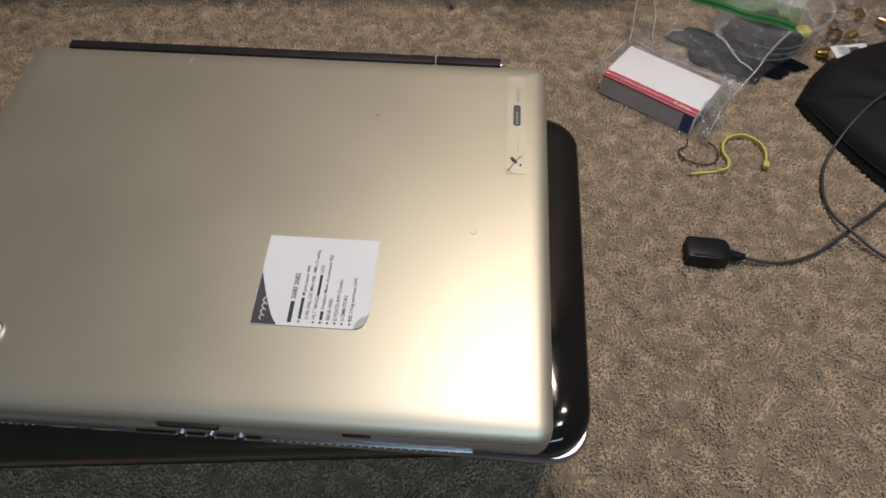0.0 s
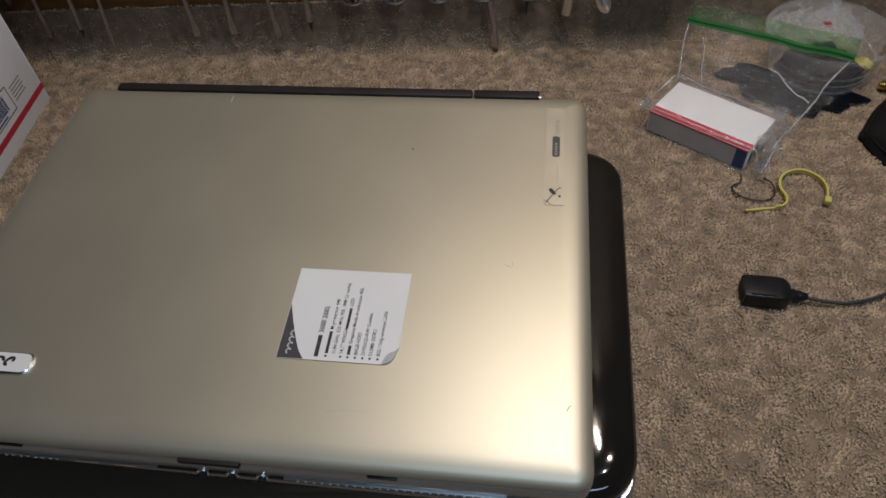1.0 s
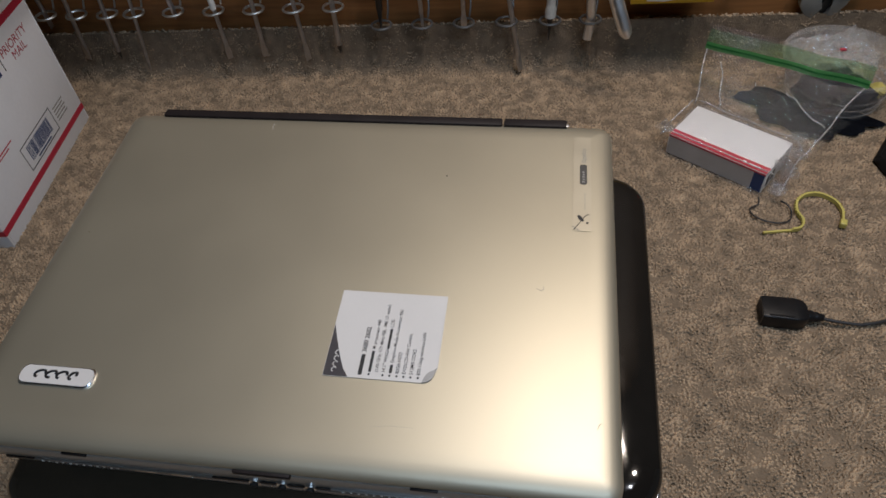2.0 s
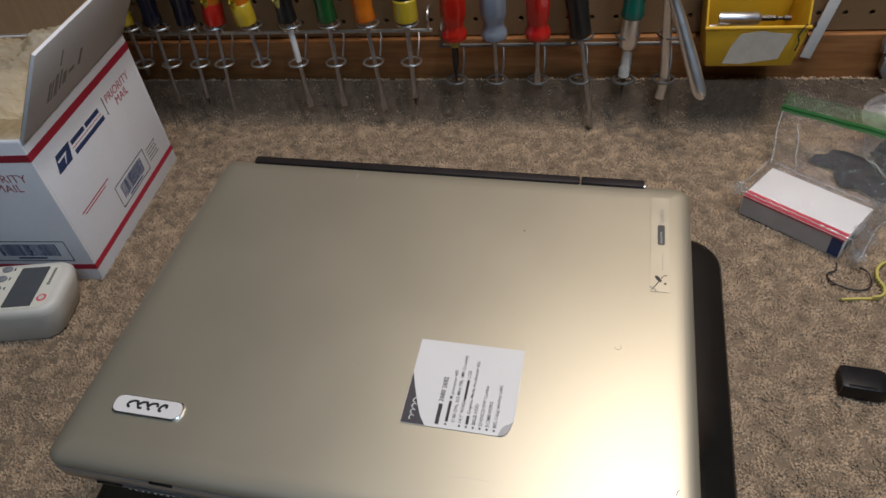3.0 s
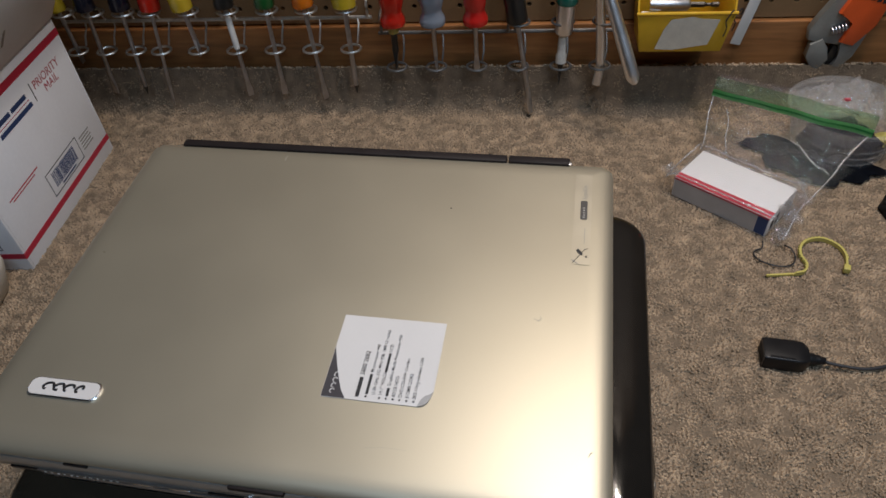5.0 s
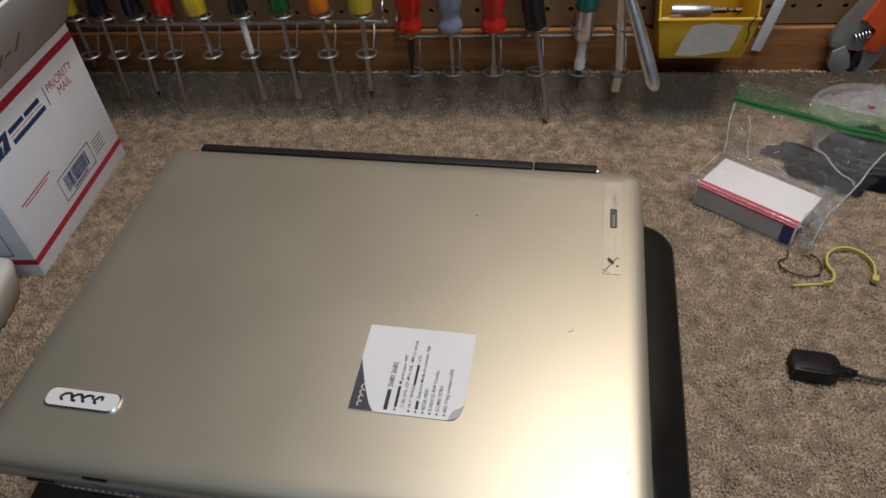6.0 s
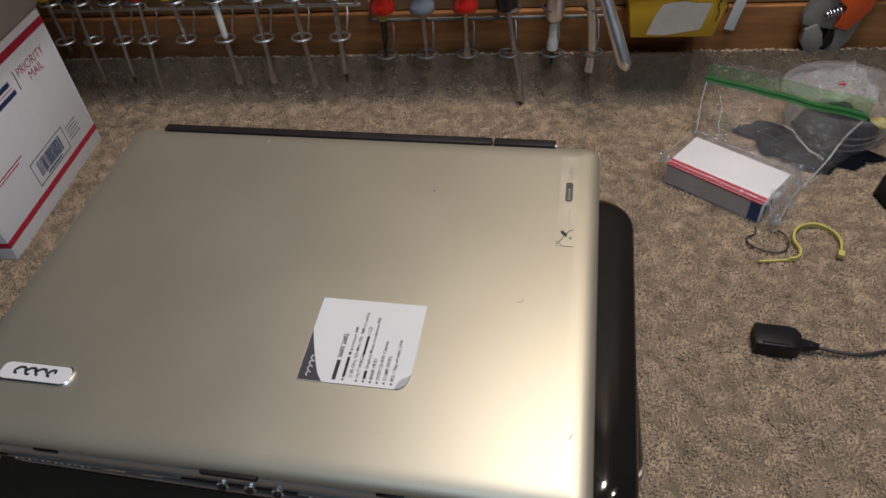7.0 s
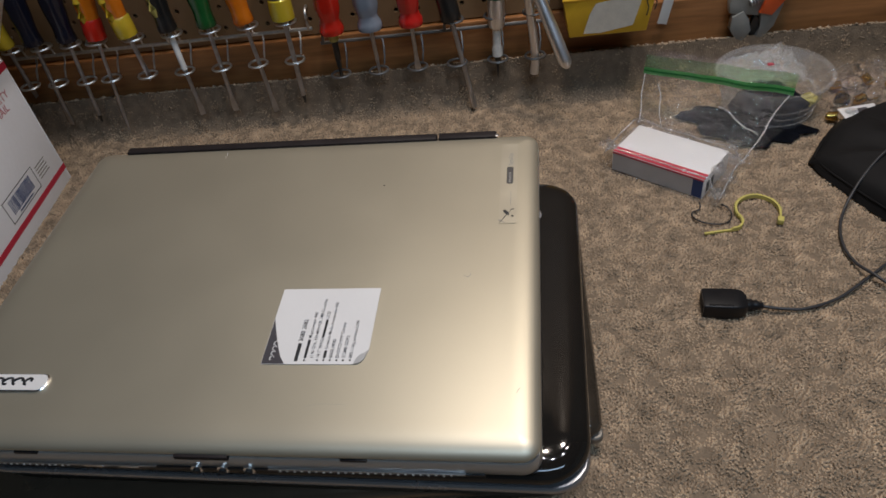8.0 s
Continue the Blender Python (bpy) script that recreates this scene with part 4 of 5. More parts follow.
def pliers():
    t = thing("pliers", pose(0.200, 0.400, 0.165), "chrome long-nosed pliers hanging in the wire rack", "pliers", "")
    a = smooth_path([(-0.010, -0.010, 0.030), (-0.002, -0.014, 0.000), (0.007, -0.021, -0.022), (0.018, -0.031, -0.050), (0.028, -0.041, -0.076), (0.035, -0.047, -0.094)], 6)
    part("handle", tube(a, 0.0058, 14, taper=[0.75 + 0.45 * min(1, i / 20) for i in range(len(a) - 3)] + [1.1, 0.9, 0.45]), SATIN_CHROME, t, "bright chrome handle")
    b = smooth_path([(0.004, -0.006, 0.030), (-0.004, -0.002, 0.000), (-0.002, 0.004, -0.030), (0.002, 0.006, -0.070), (0.004, 0.006, -0.104), (0.002, 0.004, -0.124)], 6)
    part("handle", tube(b, 0.0048, 14, taper=[0.75 + 0.3 * min(1, i / 14) for i in range(len(b))]), SATIN_CHROME, t, "dull chrome handle")
    part("pivot", lathe([(0.0060, -0.006), (0.0072, -0.004), (0.0072, 0.004), (0.0060, 0.006)], 18), CHROME, t, m=pose(-0.003, -0.009, 0.008, 90, 0, 0))
    part("jaw", prism([(-0.012, 0.0), (0.006, 0.0), (0.004, 0.050), (-0.001, 0.080), (-0.005, 0.080), (-0.011, 0.045)], -0.006, 0.006, 0.0015), CHROME, t, m=pose(0, -0.008, 0.010, 90, 0, 0))
    return t


pliers()


# ---- yellow bin, card strip, pipe wrench ----
def parts_bin():
    t = thing("parts_bin", pose(0.2815, 0.4440, 0.0870), "yellow plastic parts bin with a torn paper label on the pegboard", "parts bin")
    T = 0.0022
    half_b, half_t = 0.0410, 0.0478

    def wall(points, out, name, label=""):
        bm = bmesh.new()
        off = Vector(out) * T
        loft(bm, [[Vector(p) for p in points], [Vector(p) + off for p in points]])
        bmesh.ops.recalc_face_normals(bm, faces=bm.faces[:])
        bmesh.ops.bevel(bm, geom=bm.edges[:], offset=0.0006, segments=2, affect="EDGES", profile=0.5)
        return part(name, bm, YELLOW_BIN, t, label)
    fy, by = -0.058, -0.002
    wall([(-half_b, fy + 0.004, 0), (half_b, fy + 0.004, 0), (half_t, fy, 0.043), (-half_t, fy, 0.043)], (0, 1, 0), "front_wall")
    wall([(-half_b, by, 0), (half_b, by, 0), (half_t + 0.001, by, 0.095), (-half_t - 0.001, by, 0.095)], (0, -1, 0), "back_wall")
    for s in (-1, 1):
        wall([(s * half_b, fy + 0.004 + T, 0), (s * half_b, by - T, 0), (s * (half_t + 0.001), by - T, 0.095), (s * (half_t + 0.001), fy + 0.020, 0.078), (s * half_t, fy + T, 0.043)], (-s, 0, 0), "side_wall")
    part("bin_floor", boxed(-half_b + T, half_b - T, fy + 0.006, by - T, 0, T), YELLOW_BIN, t)
    part("rim", tube([(-half_t - 0.001, fy - 0.0003, 0.0435), (half_t + 0.001, fy - 0.0003, 0.0435)], 0.0018, 8), YELLOW_BIN, t)
    lab = [(-0.030, 0.003), (-0.012, 0.002), (0.022, 0.008), (0.029, 0.036), (0.012, 0.037), (0.002, 0.0395), (-0.018, 0.0365), (-0.024, 0.025)]
    part("paper_label", prism(lab, 0, 0.0006), PAPER, t, "torn faded paper label", False, m=pose(0.004, fy + 0.0032, 0.001, 95.3, 0, 0))
    return t


def nut_driver():
    t = thing("nut_driver_bit", pose(0.272, 0.404, 0.1315, 0, 88, -6), "bright steel nut driver bit lying in the yellow bin", "driver bit")
    part("socket", lathe([(0.0036, -0.024), (0.0058, -0.024), (0.0060, -0.022), (0.0060, 0.012), (0.0034, 0.015)], 20), STEEL, t)
    part("shank", lathe([(0.0030, 0.013), (0.0030, 0.028), (0.0018, 0.030), (0.0018, 0.034), (0.0028, 0.036), (0.0026, 0.042)], 6), DARK_STEEL, t, smooth=False)
    return t


def bin_clutter():
    t = thing("metal_oddments", pose(0.277, 0.412, 0.0895), "dark heap of small metal oddments in the yellow bin", "hardware")
    rng = random.Random(3)
    for i in range(16):
        p = part("oddment", lathe([(0.003, 0), (0.0032, 0.002), (0.0032, rng.uniform(0.012, 0.026)), (0.002, 0.028)], 8), rng.choice((STEEL, DARK_STEEL, CAST_GREY)), t, m=pose(rng.uniform(-0.034, 0.000), rng.uniform(-0.014, 0.018), rng.uniform(0.006, 0.024), 0, rng.uniform(80, 92), rng.uniform(-20, 20)))
    part("pale_piece", boxed(-0.036, -0.018, -0.014, 0.000, 0.028, 0.032, bevel=0.001), WHITE_PLASTIC, t)
    return t


parts_bin()
nut_driver()
bin_clutter()

card = thing("plastic_strip", pose(0.3490, 0.4330, 0.0720, 0, 11, 0), "narrow white plastic strip leaning on the pegboard beside the bin", "plastic strip")
part("strip", boxed(-0.0055, 0.0055, -0.001, 0.001, 0, 0.140, bevel=0.0008), WHITE_PLASTIC, card)

for k, (x, y, z, h) in enumerate(((0.3200, 0.3838, 0.107, 0.026), (0.3310, 0.3960, 0.107, 0.022))):
    hk = thing("wire_hook", pose(x, y, z), "thin black bent wire hook on the yellow bin's rim", "wire hook", "wire hooks")
    part("wire", tube(smooth_path([(0.000, -0.0005, 0.0), (0.0015, -0.001, h * 0.35), (-0.0005, -0.001, h * 0.6), (0.002, -0.0005, h * 0.85), (0.0055, 0.002, h), (0.0075, 0.003, h * 0.85), (0.006, 0.003, h * 0.7)], 5), 0.0007, 6), INK, hk)


def pipe_wrench():
    t = thing("adjustable_wrench", pose(0.440, 0.4320, 0.046), "grey adjustable wrench with an orange body hanging on the pegboard", "wrench")
    up = pose(0, 0, 0, 90, 0, 0)
    part("jaw", prism([(-0.010, 0.004), (-0.002, 0.0), (0.006, 0.012), (0.002, 0.026), (-0.006, 0.036), (-0.017, 0.030), (-0.018, 0.016)], 0.0, 0.010, 0.0015), CAST_GREY, t, "grey cast jaw", m=up)
    part("jaw", prism([(0.010, 0.002), (0.020, 0.002), (0.030, 0.016), (0.036, 0.040), (0.030, 0.058), (0.014, 0.050), (0.013, 0.026), (0.016, 0.014)], 0.0, 0.010, 0.0015), CAST_GREY, t, "grey cast jaw", m=up)
    part("body", prism([(-0.020, 0.034), (0.014, 0.028), (0.034, 0.042), (0.050, 0.100), (0.064, 0.200), (0.040, 0.205), (0.014, 0.110), (-0.014, 0.062), (-0.022, 0.046)], -0.002, 0.008, 0.0015), CAST_GREY, t, "grey cast body", m=up)
    part("orange_cover", prism([(0.010, 0.034), (0.024, 0.030), (0.040, 0.052), (0.052, 0.110), (0.060, 0.180), (0.034, 0.180), (0.012, 0.095), (0.000, 0.066), (0.018, 0.056)], 0.0082, 0.014, 0.0016), ORANGE, t, "orange painted cover", m=up)
    for i in range(5):
        part("thumb_screw", lathe([(0.0035, 0), (0.0045, 0.0006), (0.0045, 0.0014), (0.0035, 0.002)], 14), STEEL, t, m=pose(-0.001 + i * 0.0028, -0.011, 0.046 + i * 0.0012, 0, 70, 0))
    # solid dark block between the jaws paints the shade of the opening
    part("jaw_gap_fill", prism([(0.004, 0.004), (0.012, 0.006), (0.016, 0.024), (0.008, 0.028)], 0.001, 0.006), DARK_STEEL, t, "dark block in the jaw gap, standing in for its shade", m=up)
    for i in range(5):
        part("brand_bar", boxed(0.019 + i * 0.006, 0.0235 + i * 0.006, -0.0144, -0.0139, 0.082 - i * 0.0018, 0.086 - i * 0.0018), INK, t, smooth=False)
    part("hanging_pin", tube([(0.050, 0.004, 0.190), (0.050, 0.020, 0.192)], 0.002, 8), STEEL, t)
    return t


pipe_wrench()
nail = thing("nail", pose(0.472, 0.4400, 0.0550, 90, 0, 0), "small pale nail head in the wood board", "nail")
part("nail_head", lathe([(0.0022, 0), (0.0022, 0.001), (0.0012, 0.0016)], 12), STEEL, nail)


# ---- small white pack in its zip bag ----
PACK = pose(0.3245, 0.2520, 0.0020, 0, 0, -38.5)


def pack():
    t = thing("small_box", PACK, "small white and red cardboard pack with grey sides", "small box")
    w, d, h = 0.096, 0.055, 0.0225
    part("carton", boxed(-w / 2, w / 2, -d / 2, d / 2, 0, h, bevel=0.0007), PACK_WHITE, t, "white glossy card")
    part("side_panel", boxed(-w / 2 + 0.001, w / 2 - 0.011, -d / 2 - 0.0002, -d / 2, 0.001, h - 0.002), PACK_GREY, t, "grey printed side", False)
    part("side_panel", boxed(w / 2 - 0.011, w / 2 - 0.001, -d / 2 - 0.0002, -d / 2, 0.001, h - 0.002), NAVY_INK, t, "navy printed side end", False)
    part("red_band", boxed(-w / 2 + 0.0005, w / 2 - 0.0005, -d / 2 + 0.0003, -d / 2 + 0.0095, h, h + 0.0002), PACK_RED, t, "red band", False)
    part("red_band", boxed(-w / 2 + 0.0005, w / 2 - 0.0005, -d / 2 - 0.0003, -d / 2, h - 0.0022, h - 0.0006), PACK_RED, t, "red band", False)
    part("brand_dot", lathe([(0.0018, 0), (0.0018, 0.0001)], 14), PACK_WHITE, t, m=pose(0.0250, -0.0228, h + 0.0002))
    part("brand_bar", boxed(0.0290, 0.0400, -0.0240, -0.0220, h + 0.0002, h + 0.0003), PACK_WHITE, t, smooth=False)
    for i in range(4):
        part("small_print_bar", boxed(-0.030 + i * 0.010, -0.028 + i * 0.010, -0.0235, -0.0225, h + 0.0002, h + 0.0003), PACK_WHITE, t, smooth=False)
    for k, y in enumerate((-0.017, -0.007)):
        part("end_mark", boxed(w / 2, w / 2 + 0.0002, y - 0.004, y + 0.002, 0.004, 0.016), INK, t, smooth=False)
    return t


pack()

# the bag's lines: in front of the pack, behind it, and along the seal
A0, B0 = PACK @ Vector((-0.060, -0.031, 0.003)), PACK @ Vector((0.064, -0.033, 0.003))
A1, B1 = PACK @ Vector((-0.054, 0.035, 0.012)), PACK @ Vector((0.060, 0.035, 0.014))
C0, D0 = Vector((0.319, 0.371, 0.048)), Vector((0.440, 0.272, 0.064))


def bag_point(a, b, lift=0.0):
    front, back, mouth = A0.lerp(B0, a), A1.lerp(B1, a), C0.lerp(D0, a)
    p = front.lerp(back, b / 0.45) if b < 0.45 else back.lerp(mouth, (b - 0.45) / 0.55)
    q = PACK.inverted() @ p
    dx, dy = max(abs(q.x) - 0.049, 0), max(abs(q.y) - 0.028, 0)
    over = max(0.0, 1 - math.hypot(dx, dy) / 0.014)
    flat_z = 0.004 + (p.z - 0.004)
    side = min(1.0, 4.0 * a, 4.0 * (1 - a))
    puff = 0.016 * side * math.sin(math.pi * min(1, max(0, (b - 0.45) / 0.55))) if b > 0.45 else 0
    z = max(flat_z * (0.35 + 0.65 * b) + puff, (0.0290 if over > 0.55 else 0.0290 * over / 0.55) if over > 0 else 0)
    crease = abs(noise.noise((p.x * 34, p.y * 34, lift * 100))) * 0.009 + abs(noise.noise((p.x * 90, p.y * 90, 4))) * 0.0035
    k = 1.0 if over <= 0 else 0.38
    edge = min(1.0, 10 * b + 0.1)
    return Vector((p.x + 0.005 * noise.noise((p.x * 40, p.y * 40, 8)) * (1 - over), p.y + 0.005 * noise.noise((p.x * 40, p.y * 40, 2)) * (1 - over), max(0.006, z + crease * k * edge + lift)))


def zip_bag():
    t = thing("zip_bag", pose(0, 0, -0.0015), "crumpled clear zip bag with a green seal, holding the pack", "plastic bag")
    part("top_film", sheet(70, 70, lambda a, b: bag_point(a, b)), BAG, t)
    part("bottom_film", sheet(40, 40, lambda a, b: Vector((bag_point(a, b).x, bag_point(a, b).y, 0.0045 + 0.6 * max(0, b - 0.55) * 0.085 + 0.002 * noise.noise((a * 9, b * 9, 6))))), BAG, t)

    def seal(b0, b1, up):
        def place(a, b):
            p = C0.lerp(D0, a)
            out = Vector((0.22, 0.40, 0.88)).normalized()
            k = b0 + (b1 - b0) * b
            return p + out * k + Vector((0, 0, 0.0015 * noise.noise((a * 5, 1, 2)) + up))
        return place
    part("green_seal", thick(sheet(50, 3, seal(-0.001, 0.0060, 0.0012)), 0.0008), ZIP_GREEN, t, "bright green zip seal")
    part("seal_rib", thick(sheet(50, 1, seal(0.0010, 0.0026, 0.0022)), 0.0010), mat("dark_green_rib", (0.02, 0.17, 0.04), 0.35, var=0.08), t, "darker green sealing rib")
    part("seal_band", sheet(50, 4, seal(0.0060, 0.0190, 0.001)), clear_film("green_tinted_film", (0.52, 0.70, 0.46), 0.10, 0.1, 0.13, (0.12, 0.36, 0.14)), t, "pale green tinted band above the seal")
    part("mouth_film", sheet(50, 6, seal(0.0190, 0.024, 0.001)), BAG, t)
    # thin milky tubes along the folds carry the film's glints in their colour
    for i, (a, b, c, d) in enumerate(((0.02, 0.02, 0.98, 0.03), (0.01, 0.05, 0.01, 0.98), (0.99, 0.05, 0.99, 0.98), (0.04, 0.46, 0.96, 0.46), (0.62, 0.70, 0.97, 0.66), (0.12, 0.88, 0.22, 0.52))):
        pts = [bag_point(a + (c - a) * k / 14, b + (d - b) * k / 14) + Vector((0, 0, 0.0012)) for k in range(15)]
        part("fold", tube(pts, 0.0006, 5), GLINT_FOLD, t, "folded film edge, its glint put in as milky white")
    rim = [[(-0.048, 0.0275), (0.048, 0.0275)], [(0.048, 0.0275), (0.048, -0.0275)], [(-0.048, -0.026), (-0.049, 0.020)]]
    for i, (p, q) in enumerate(rim):
        pts = [PACK @ Vector((p[0] + (q[0] - p[0]) * k / 16, p[1] + (q[1] - p[1]) * k / 16 + 0.0016 * noise.noise((k * 0.6, i, 3)), 0.0246 + 0.0020 * abs(noise.noise((k * 0.45, i, 8))))) for k in range(17)]
        part("fold", tube(pts, 0.00055, 5, taper=[0.3 + 1.2 * abs(noise.noise((k * 0.7, i, 5))) for k in range(17)]), GLINT_FOLD, t, "folded film edge, its glint put in as milky white")
    glint = clear_film("knot_film", (0.97, 0.97, 0.97), 0.5, 0.16, 0.07)
    for i, (a, b) in enumerate(((0.03, 0.05), (0.97, 0.05), (0.90, 0.42), (0.98, 0.22), (0.93, 0.14), (0.96, 0.32))):
        c = bag_point(a, b)

        def knot(u, v, c=c, i=i):
            rad = v * (0.0085 + 0.0050 * noise.noise((math.cos(6.283 * u), math.sin(6.283 * u), i)))
            x, y = rad * math.cos(6.283 * u), rad * math.sin(6.283 * u)
            n = abs(noise.noise((x * 150 + i * 3, y * 150, 2))) + 0.5 * abs(noise.noise((x * 420, y * 420, i)))
            return c + Vector((x, y, 0.001 + 0.011 * n * (1 - v * v)))
        part("gathered_film", sheet(24, 9, knot), glint, t, "gathered glinting film")
    return t


zip_bag()


def tub():
    t = thing("plastic_tub", pose(0.4460, 0.3400, 0.001), "frosted clear plastic tub with a rolled rim, partly filled", "plastic tub")
    prof = [(0.0400, 0.000), (0.0425, 0.0015), (0.0530, 0.042), (0.0550, 0.0485), (0.0580, 0.0500), (0.0580, 0.0525), (0.0545, 0.0525), (0.0520, 0.042), (0.0410, 0.003)]
    bm = loft(bmesh.new(), [[(r * math.cos(2 * math.pi * i / 48), r * math.sin(2 * math.pi * i / 48), z) for i in range(48)] for r, z in prof], caps=(True, True))
    part("tub_shell", bm, TUB, t)
    for z in (0.012, 0.020, 0.028):
        r = 0.0425 + 0.0095 * z / 0.05
        part("ridge", tube([(r * math.cos(2 * math.pi * i / 48), r * math.sin(2 * math.pi * i / 48), z) for i in range(48)], 0.0006, 5, closed=True), TUB, t)
    return t


tub()


def lumps(name, m, label, category, spots, material):
    t = thing(name, m, label, category)
    for i, (x, y, z, r, q) in enumerate(spots):
        bm = bmesh.new()
        bmesh.ops.create_icosphere(bm, subdivisions=3, radius=1)
        for v in bm.verts:
            k = 1 + 0.28 * noise.noise((v.co.x * 2 + i, v.co.y * 2, v.co.z * 2)) + 0.05 * noise.noise((v.co.x * 6 + i, v.co.y * 6, v.co.z * 6))
            v.co = Vector((v.co.x * r * k, v.co.y * r * k, v.co.z * q * k))
        part("lump", bm, material, t, m=pose(x, y, z))
    return t


# dark sheet standing in for the shaded, indistinct contents below the bag
def contents_shade():
    t = thing("contents_shade", pose(0.414, 0.314, 0.0), "dark navy crumpled sheet for dark contents and shade under the zip bag", "cloth")

    def place(a, b):
        ang, rad = 2 * math.pi * a, 0.02 + 0.98 * b
        edge = 1 + 0.16 * math.sin(3 * ang + 0.6) + 0.10 * math.sin(7 * ang) + 0.05 * math.sin(13 * ang)
        x, y = 0.058 * rad * edge * math.cos(ang), 0.034 * rad * edge * math.sin(ang)
        fold = abs(noise.noise((x * 45, y * 45, 2))) * 0.012 + abs(noise.noise((x * 110, y * 110, 7))) * 0.004
        return x, y - 0.36 * x, 0.0045 + (0.003 + fold) * (1 - rad ** 3)
    part("contents_shade_sheet", thick(sheet(60, 24, place), 0.0008), BITS_AND_SHADE, t)
    return t


contents_shade()
lumps("dark_bits", pose(0.4460, 0.3400, 0.010), "dark navy bits in the bottom of the plastic tub", "small parts", [(-0.014, -0.004, 0.006, 0.024, 0.014), (0.014, -0.010, 0.006, 0.024, 0.015), (0.004, 0.016, 0.005, 0.022, 0.012)], BITS_AND_SHADE)
lumps("yellow_bit", pose(0.475, 0.326, 0.020), "small yellow plastic piece in the plastic tub", "small parts", [(0, 0, 0, 0.010, 0.006), (0.010, 0.004, 0.001, 0.009, 0.005)], YELLOW_TIE)


def wrapper():
    t = thing("foil_wrapper", pose(0.4440, 0.3520, 0.036), "crumpled clear and silver wrapper with a red mark on the tub", "wrapper")

    def place(a, b):
        x, y = 0.078 * (a - 0.5), 0.058 * (b - 0.5)
        return x + 0.006 * noise.noise((a * 8, b * 8, 1)), y, 0.012 * (1 - abs(2 * a - 1) ** 3) + 0.018 * abs(noise.noise((a * 5, b * 5, 7))) + 0.008 * abs(noise.noise((a * 14, b * 14, 3)))
    part("foil", sheet(48, 40, place), clear_film("foil_film", (0.97, 0.97, 0.97), 0.5, 0.16, 0.14, (0.9, 0.88, 0.84)), t)
    part("red_mark", boxed(-0.010, -0.004, -0.008, -0.005, 0.020, 0.0215), PACK_RED, t, m=pose(0, 0, 0, 0, 10, 20))
    return t


wrapper()


# ---- loose things on the carpet ----
def cable_tie():
    t = thing("cable_tie", pose(-0.003, 0.001, 0.0035), "used yellow nylon cable tie curled on the carpet", "cable tie")
    path = smooth_path([(0.338, 0.1490, 0), (0.356, 0.1510, 0), (0.369, 0.1530, 0), (0.3745, 0.1620, 0), (0.3725, 0.1740, 0), (0.3760, 0.1860, 0), (0.3850, 0.1940, 0), (0.3970, 0.1955, 0), (0.4075, 0.1870, 0), (0.4105, 0.1750, 0), (0.4075, 0.1620, 0)], 8)
    rings = []
    for i, p in enumerate(path):
        d = (path[min(i + 1, len(path) - 1)] - path[max(i - 1, 0)]).normalized()
        s = Vector((-d.y, d.x, 0)) * 0.0009
        z0, z1 = -0.001, (0.0010 if i < 12 else 0.0030)
        rings.append([p - s + Vector((0, 0, z0)), p + s + Vector((0, 0, z0)), p + s + Vector((0, 0, z1)), p - s + Vector((0, 0, z1))])
    part("strap", loft(bmesh.new(), rings), YELLOW_TIE, t, smooth=False)
    for i in range(22, len(path) - 6, 2):
        d = (path[i + 1] - path[i - 1]).normalized()
        part("tooth", boxed(-0.0006, 0.0006, 0.0008, 0.0017, -0.0005, 0.0028), YELLOW_TIE, t, smooth=False, m=pose(path[i].x, path[i].y, 0, 0, 0, math.degrees(math.atan2(d.y, d.x))))
    part("head", boxed(-0.0034, 0.0034, -0.0027, 0.0027, -0.001, 0.0044, bevel=0.0008), YELLOW_TIE, t, "square locking head", m=pose(0.4062, 0.1580, 0, 0, 0, 70))
    return t


cable_tie()
hoop = thing("twist_tie", pose(-0.0035, 0.0025, 0.0040), "bent black wire twist tie on the carpet", "twist tie")
part("wire", tube(smooth_path([(0.3435, 0.1880, 0.003), (0.3425, 0.1820, 0), (0.3345, 0.1770, 0), (0.3345, 0.1690, 0), (0.3420, 0.1620, 0), (0.3540, 0.1585, 0), (0.3640, 0.1620, 0), (0.3685, 0.1720, 0), (0.3665, 0.1810, 0.001), (0.3620, 0.1835, 0.002), (0.3625, 0.1810, 0.004)], 6), 0.0007, 7), INK, hoop)


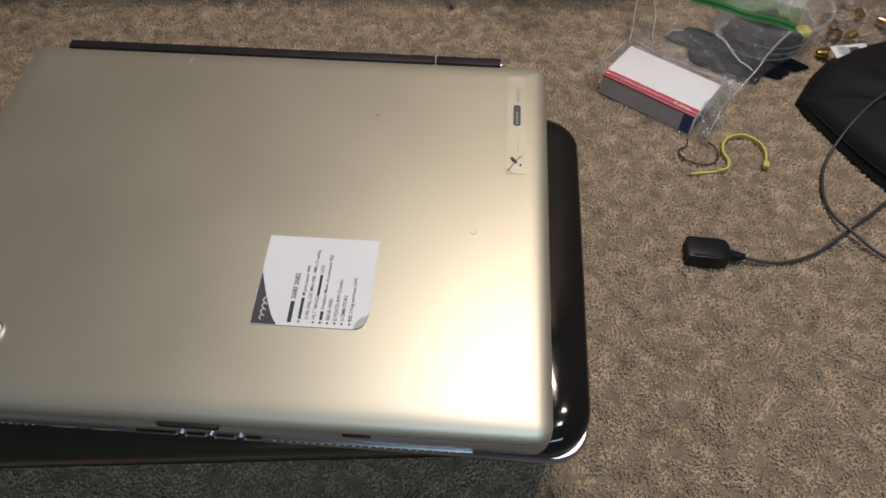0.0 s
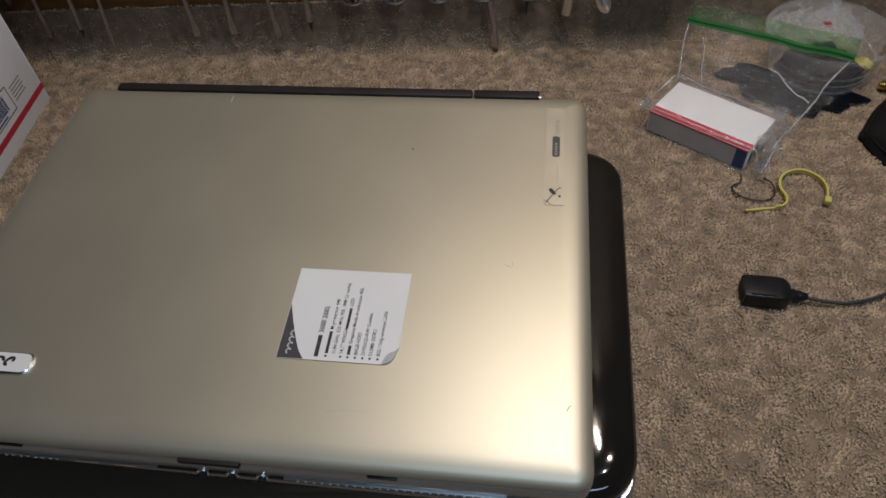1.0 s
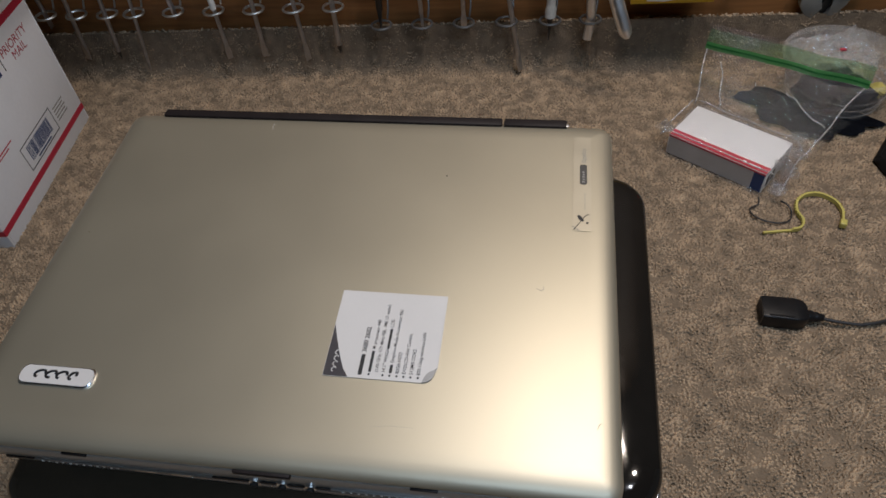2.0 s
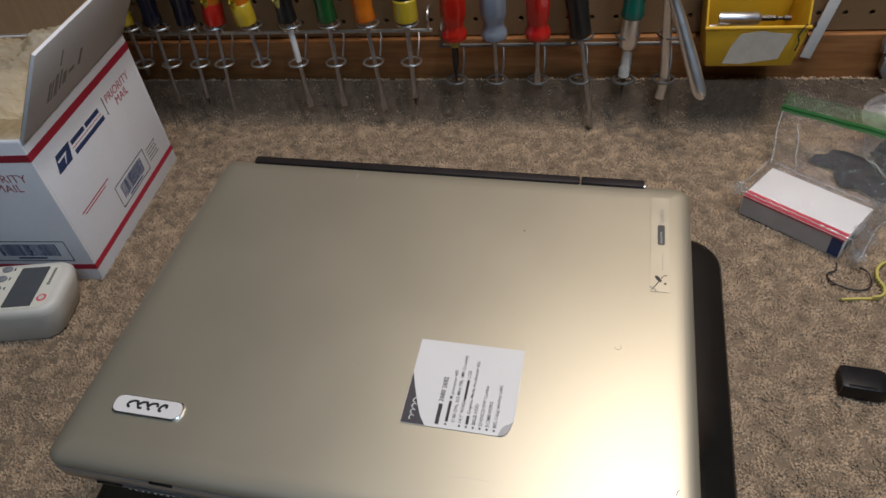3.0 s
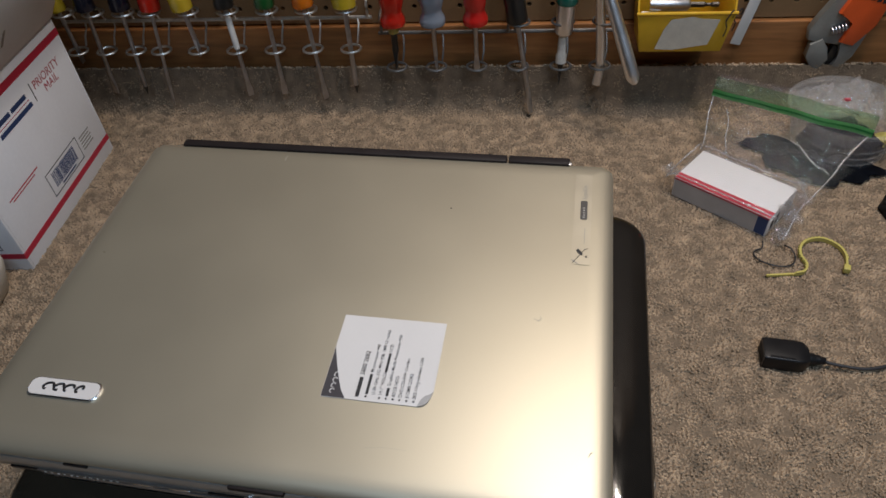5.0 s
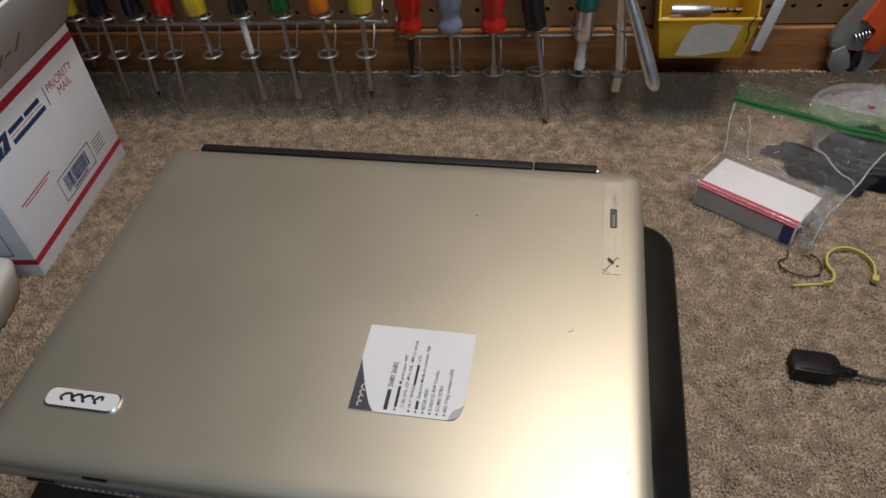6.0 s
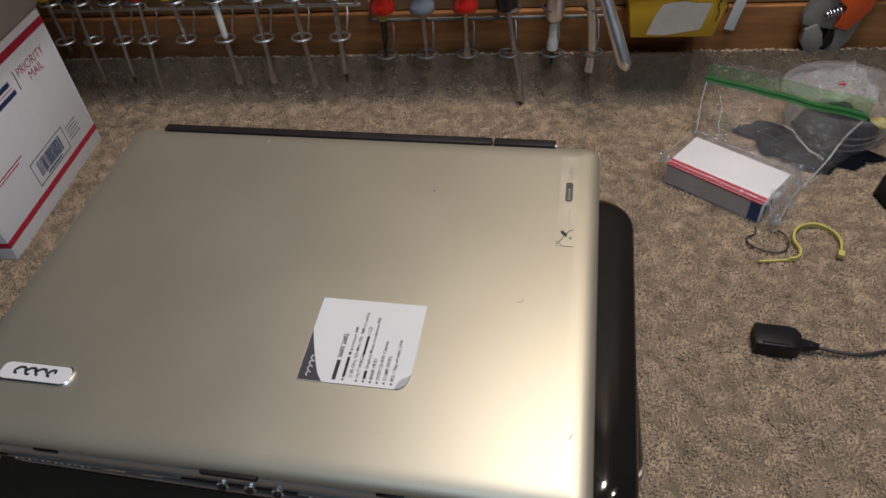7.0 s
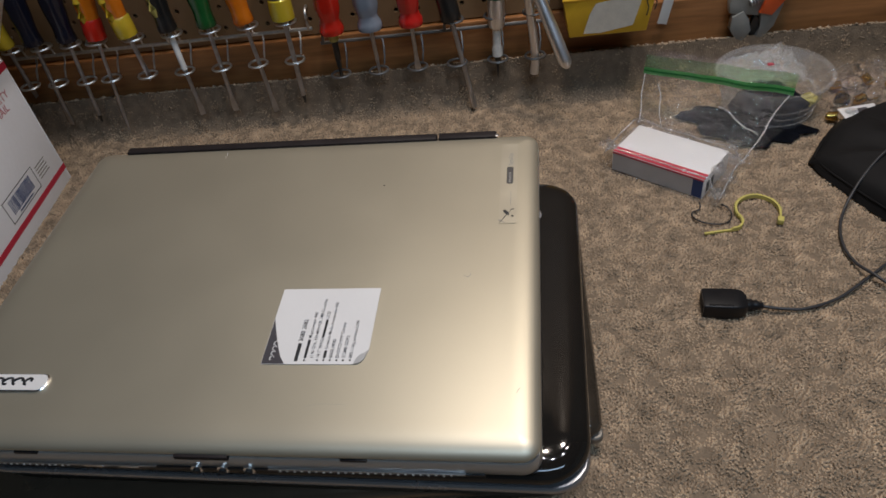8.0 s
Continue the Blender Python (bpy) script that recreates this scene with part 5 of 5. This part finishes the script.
def power_lead():
    t = thing("power_lead", pose(-0.0022, 0.0036, -0.0020), "black cable with a moulded rectangular socket end on the carpet", "cable")
    rings = []
    for x, w, h in ((0.0, 0.0200, 0.0130), (0.002, 0.0212, 0.0140), (0.024, 0.0216, 0.0140), (0.030, 0.0198, 0.0130), (0.0335, 0.0135, 0.0095)):
        rings.append([(x, y, z) for y, z in rounded(w, h, 0.0016, 3)])
    conn = part("connector", loft(bmesh.new(), rings), BLACK, t, "black moulded connector", m=pose(0.3125, 0.0590, 0.0105, 0, 0, -7))
    part("socket_mouth", boxed(-0.0004, 0.004, -0.0080, 0.0080, -0.0042, 0.0042, bevel=0.0008), DARK, conn, "open socket mouth")
    part("rib", boxed(0.004, 0.022, -0.0092, -0.0080, 0.0071, 0.0077), BLACK, conn)
    part("strain_relief", lathe([(0.0050, 0.0), (0.0048, 0.004), (0.0038, 0.006), (0.0042, 0.0075), (0.0032, 0.010), (0.0026, 0.013)], 14), BLACK, conn, "ribbed strain relief", m=pose(0.0330, 0, -0.001, 0, 90, 0))
    pts = smooth_path([(0.357, 0.0535, 0.0085), (0.372, 0.0505, 0.0075), (0.390, 0.0495, 0.0070), (0.417, 0.0580, 0.0070), (0.447, 0.0775, 0.0070), (0.475, 0.0970, 0.0070), (0.510, 0.1180, 0.0075), (0.560, 0.1150, 0.0075), (0.615, 0.0600, 0.0075)], 8)
    part("cord", tube(pts, 0.0013, 10), CABLE, t, "thin black cord")
    pts = smooth_path([(0.640, 0.260, 0.0440), (0.580, 0.2440, 0.0420), (0.540, 0.2260, 0.0390), (0.508, 0.2080, 0.0340), (0.480, 0.1840, 0.0210), (0.458, 0.1560, 0.0075), (0.4455, 0.1240, 0.0072), (0.4450, 0.0980, 0.0075), (0.4520, 0.0770, 0.0112), (0.470, 0.0560, 0.0075), (0.500, 0.0380, 0.0072), (0.560, 0.0200, 0.0072), (0.640, 0.0150, 0.0072)], 8)
    part("cord", tube(pts, 0.0013, 10), CABLE, t, "thin black cord")
    return t


power_lead()


def pouch():
    t = thing("pouch", pose(0.555, 0.200, 0.001), "soft black fabric pouch lying on the carpet", "pouch")
    foot = [(-0.098, 0.044), (-0.090, 0.010), (-0.058, -0.064), (-0.020, -0.098), (0.060, -0.100), (0.110, -0.060), (0.110, 0.060), (0.060, 0.115), (-0.010, 0.116), (-0.060, 0.092)]
    path = [Vector((p.x, p.y)) for p in [v for v in smooth_path([(*p, 0) for p in foot + foot[:1]], 6)][:-1]]
    rings = []
    for k, z in ((0.95, 0.0), (1.0, 0.003), (0.99, 0.009), (0.96, 0.017), (0.90, 0.024), (0.78, 0.029), (0.60, 0.031), (0.38, 0.032), (0.15, 0.032)):
        ring = []
        for p in path:
            n = (noise.noise((p.x * 18, p.y * 18, z * 30)) * 0.008 + noise.noise((p.x * 45, p.y * 60, 4)) * 0.003) * (1 if z > 0.003 else 0)
            drop = 0.11 * max(0, -p.x) * k * (z / 0.032)
            ring.append((p.x * k + n * 0.5, p.y * k + n * 0.5, max(0, z + n - drop)))
        rings.append(ring)
    part("pouch_body", loft(bmesh.new(), rings), POUCH, t)
    seam = [(p.x * 0.965, p.y * 0.965, 0.017 - 0.16 * max(0, -p.x) * 0.5) for p in path]
    part("seam", tube(seam, 0.0009, 6, closed=True), POUCH, t, "sewn black seam")
    return t


pouch()

tag_card = thing("white_card", pose(0.522, 0.2970, 0.018, 6, 0, 8), "small white printed card leaning on the black pouch", "card")
part("card_sheet", boxed(-0.016, 0.022, -0.016, 0.013, 0, 0.0010, bevel=0.0003), WHITE_STICKER, tag_card)
part("print_patch", boxed(0.000, 0.012, 0.000, 0.009, 0.0010, 0.0012), STICKER_DARK, tag_card, "dark printed patch", False)


def small_bulb(m):
    t = thing("small_bulb", m, "small clear bulb with a brass screw base on the carpet", "light bulb", "small clear bulbs")
    part("globe", lathe([(0.0035, 0.006), (0.0065, 0.011), (0.0080, 0.017), (0.0065, 0.023), (0.0030, 0.0265), (0.0008, 0.0272)], 18), GLASS, t, "clear glass globe")
    base = [(0.0030, -0.006), (0.0044, -0.004)]
    for i in range(5):
        base += [(0.0050, -0.003 + i * 0.002), (0.0044, -0.002 + i * 0.002)]
    part("screw_base", lathe(base, 16), BRASS, t, "threaded brass base")
    return t


bulb = small_bulb(pose(0.5040, 0.3120, 0.0090, 70, 0, 50))
for m in (pose(0.5270, 0.3500, 0.0090, 75, 0, -20), pose(0.5420, 0.3400, 0.0090, 80, 0, 110), pose(0.5660, 0.3780, 0.0090, 70, 0, 200), pose(0.5850, 0.3650, 0.0090, 78, 0, 20), pose(0.5290, 0.3720, 0.0090, 80, 0, 80)):
    copy_thing(bulb, m)


def bulb_bag():
    t = thing("clear_wrapper", pose(0.555, 0.360, 0.004), "crumpled clear plastic wrapping round the small bulbs", "plastic wrapping")

    def place(a, b):
        x, y = -0.060 + 0.140 * a, -0.040 + 0.085 * b
        return x, y, 0.022 * math.sin(math.pi * a) ** 0.5 * math.sin(math.pi * b) ** 0.5 + abs(noise.noise((a * 9, b * 7, 2))) * 0.016 + abs(noise.noise((a * 22, b * 18, 5))) * 0.006
    part("film", sheet(60, 44, place), clear_film("crinkled_film", (0.98, 0.98, 0.98), 0.16, 0.10, 0.02), t)
    return t


bulb_bag()


# ---- lamp above the bench ----
fixture = thing("ceiling_light", pose(LAMP.x, LAMP.y, 0), "ceiling light with a round plate and six small bulbs", "ceiling light")
# added cone, unseen; meant to keep the bulbs' light off the ceiling
part("light_blocker", lathe([(0.235, 1.345), (0.237, 1.346), (0.225, 1.430), (0.060, 1.584), (0.040, 1.586), (0.040, 1.584), (0.058, 1.580), (0.222, 1.428)], 40), DARK, fixture, "unseen dark cone added above the bulbs to block upward light")
part("plate", lathe([(0.105, 1.588), (0.110, 1.590), (0.110, 1.600)], 40), WHITE_PLASTIC, fixture)
for spot in BULBS:
    x, y = spot.x - LAMP.x, spot.y - LAMP.y
    part("bulb_holder", lathe([(0.010, LAMP.z + 0.045), (0.013, LAMP.z + 0.055), (0.013, 1.420)], 16), CHROME, fixture, m=pose(x, y, 0))

strip_light = thing("ceiling_light", pose(TUBE.x, TUBE.y, TUBE.z), "plain white tube light housing on the ceiling", "ceiling light")
part("housing", boxed(-0.60, 0.60, -0.14, 0.14, 0.0, 0.070, bevel=0.004), WHITE_PLASTIC, strip_light)
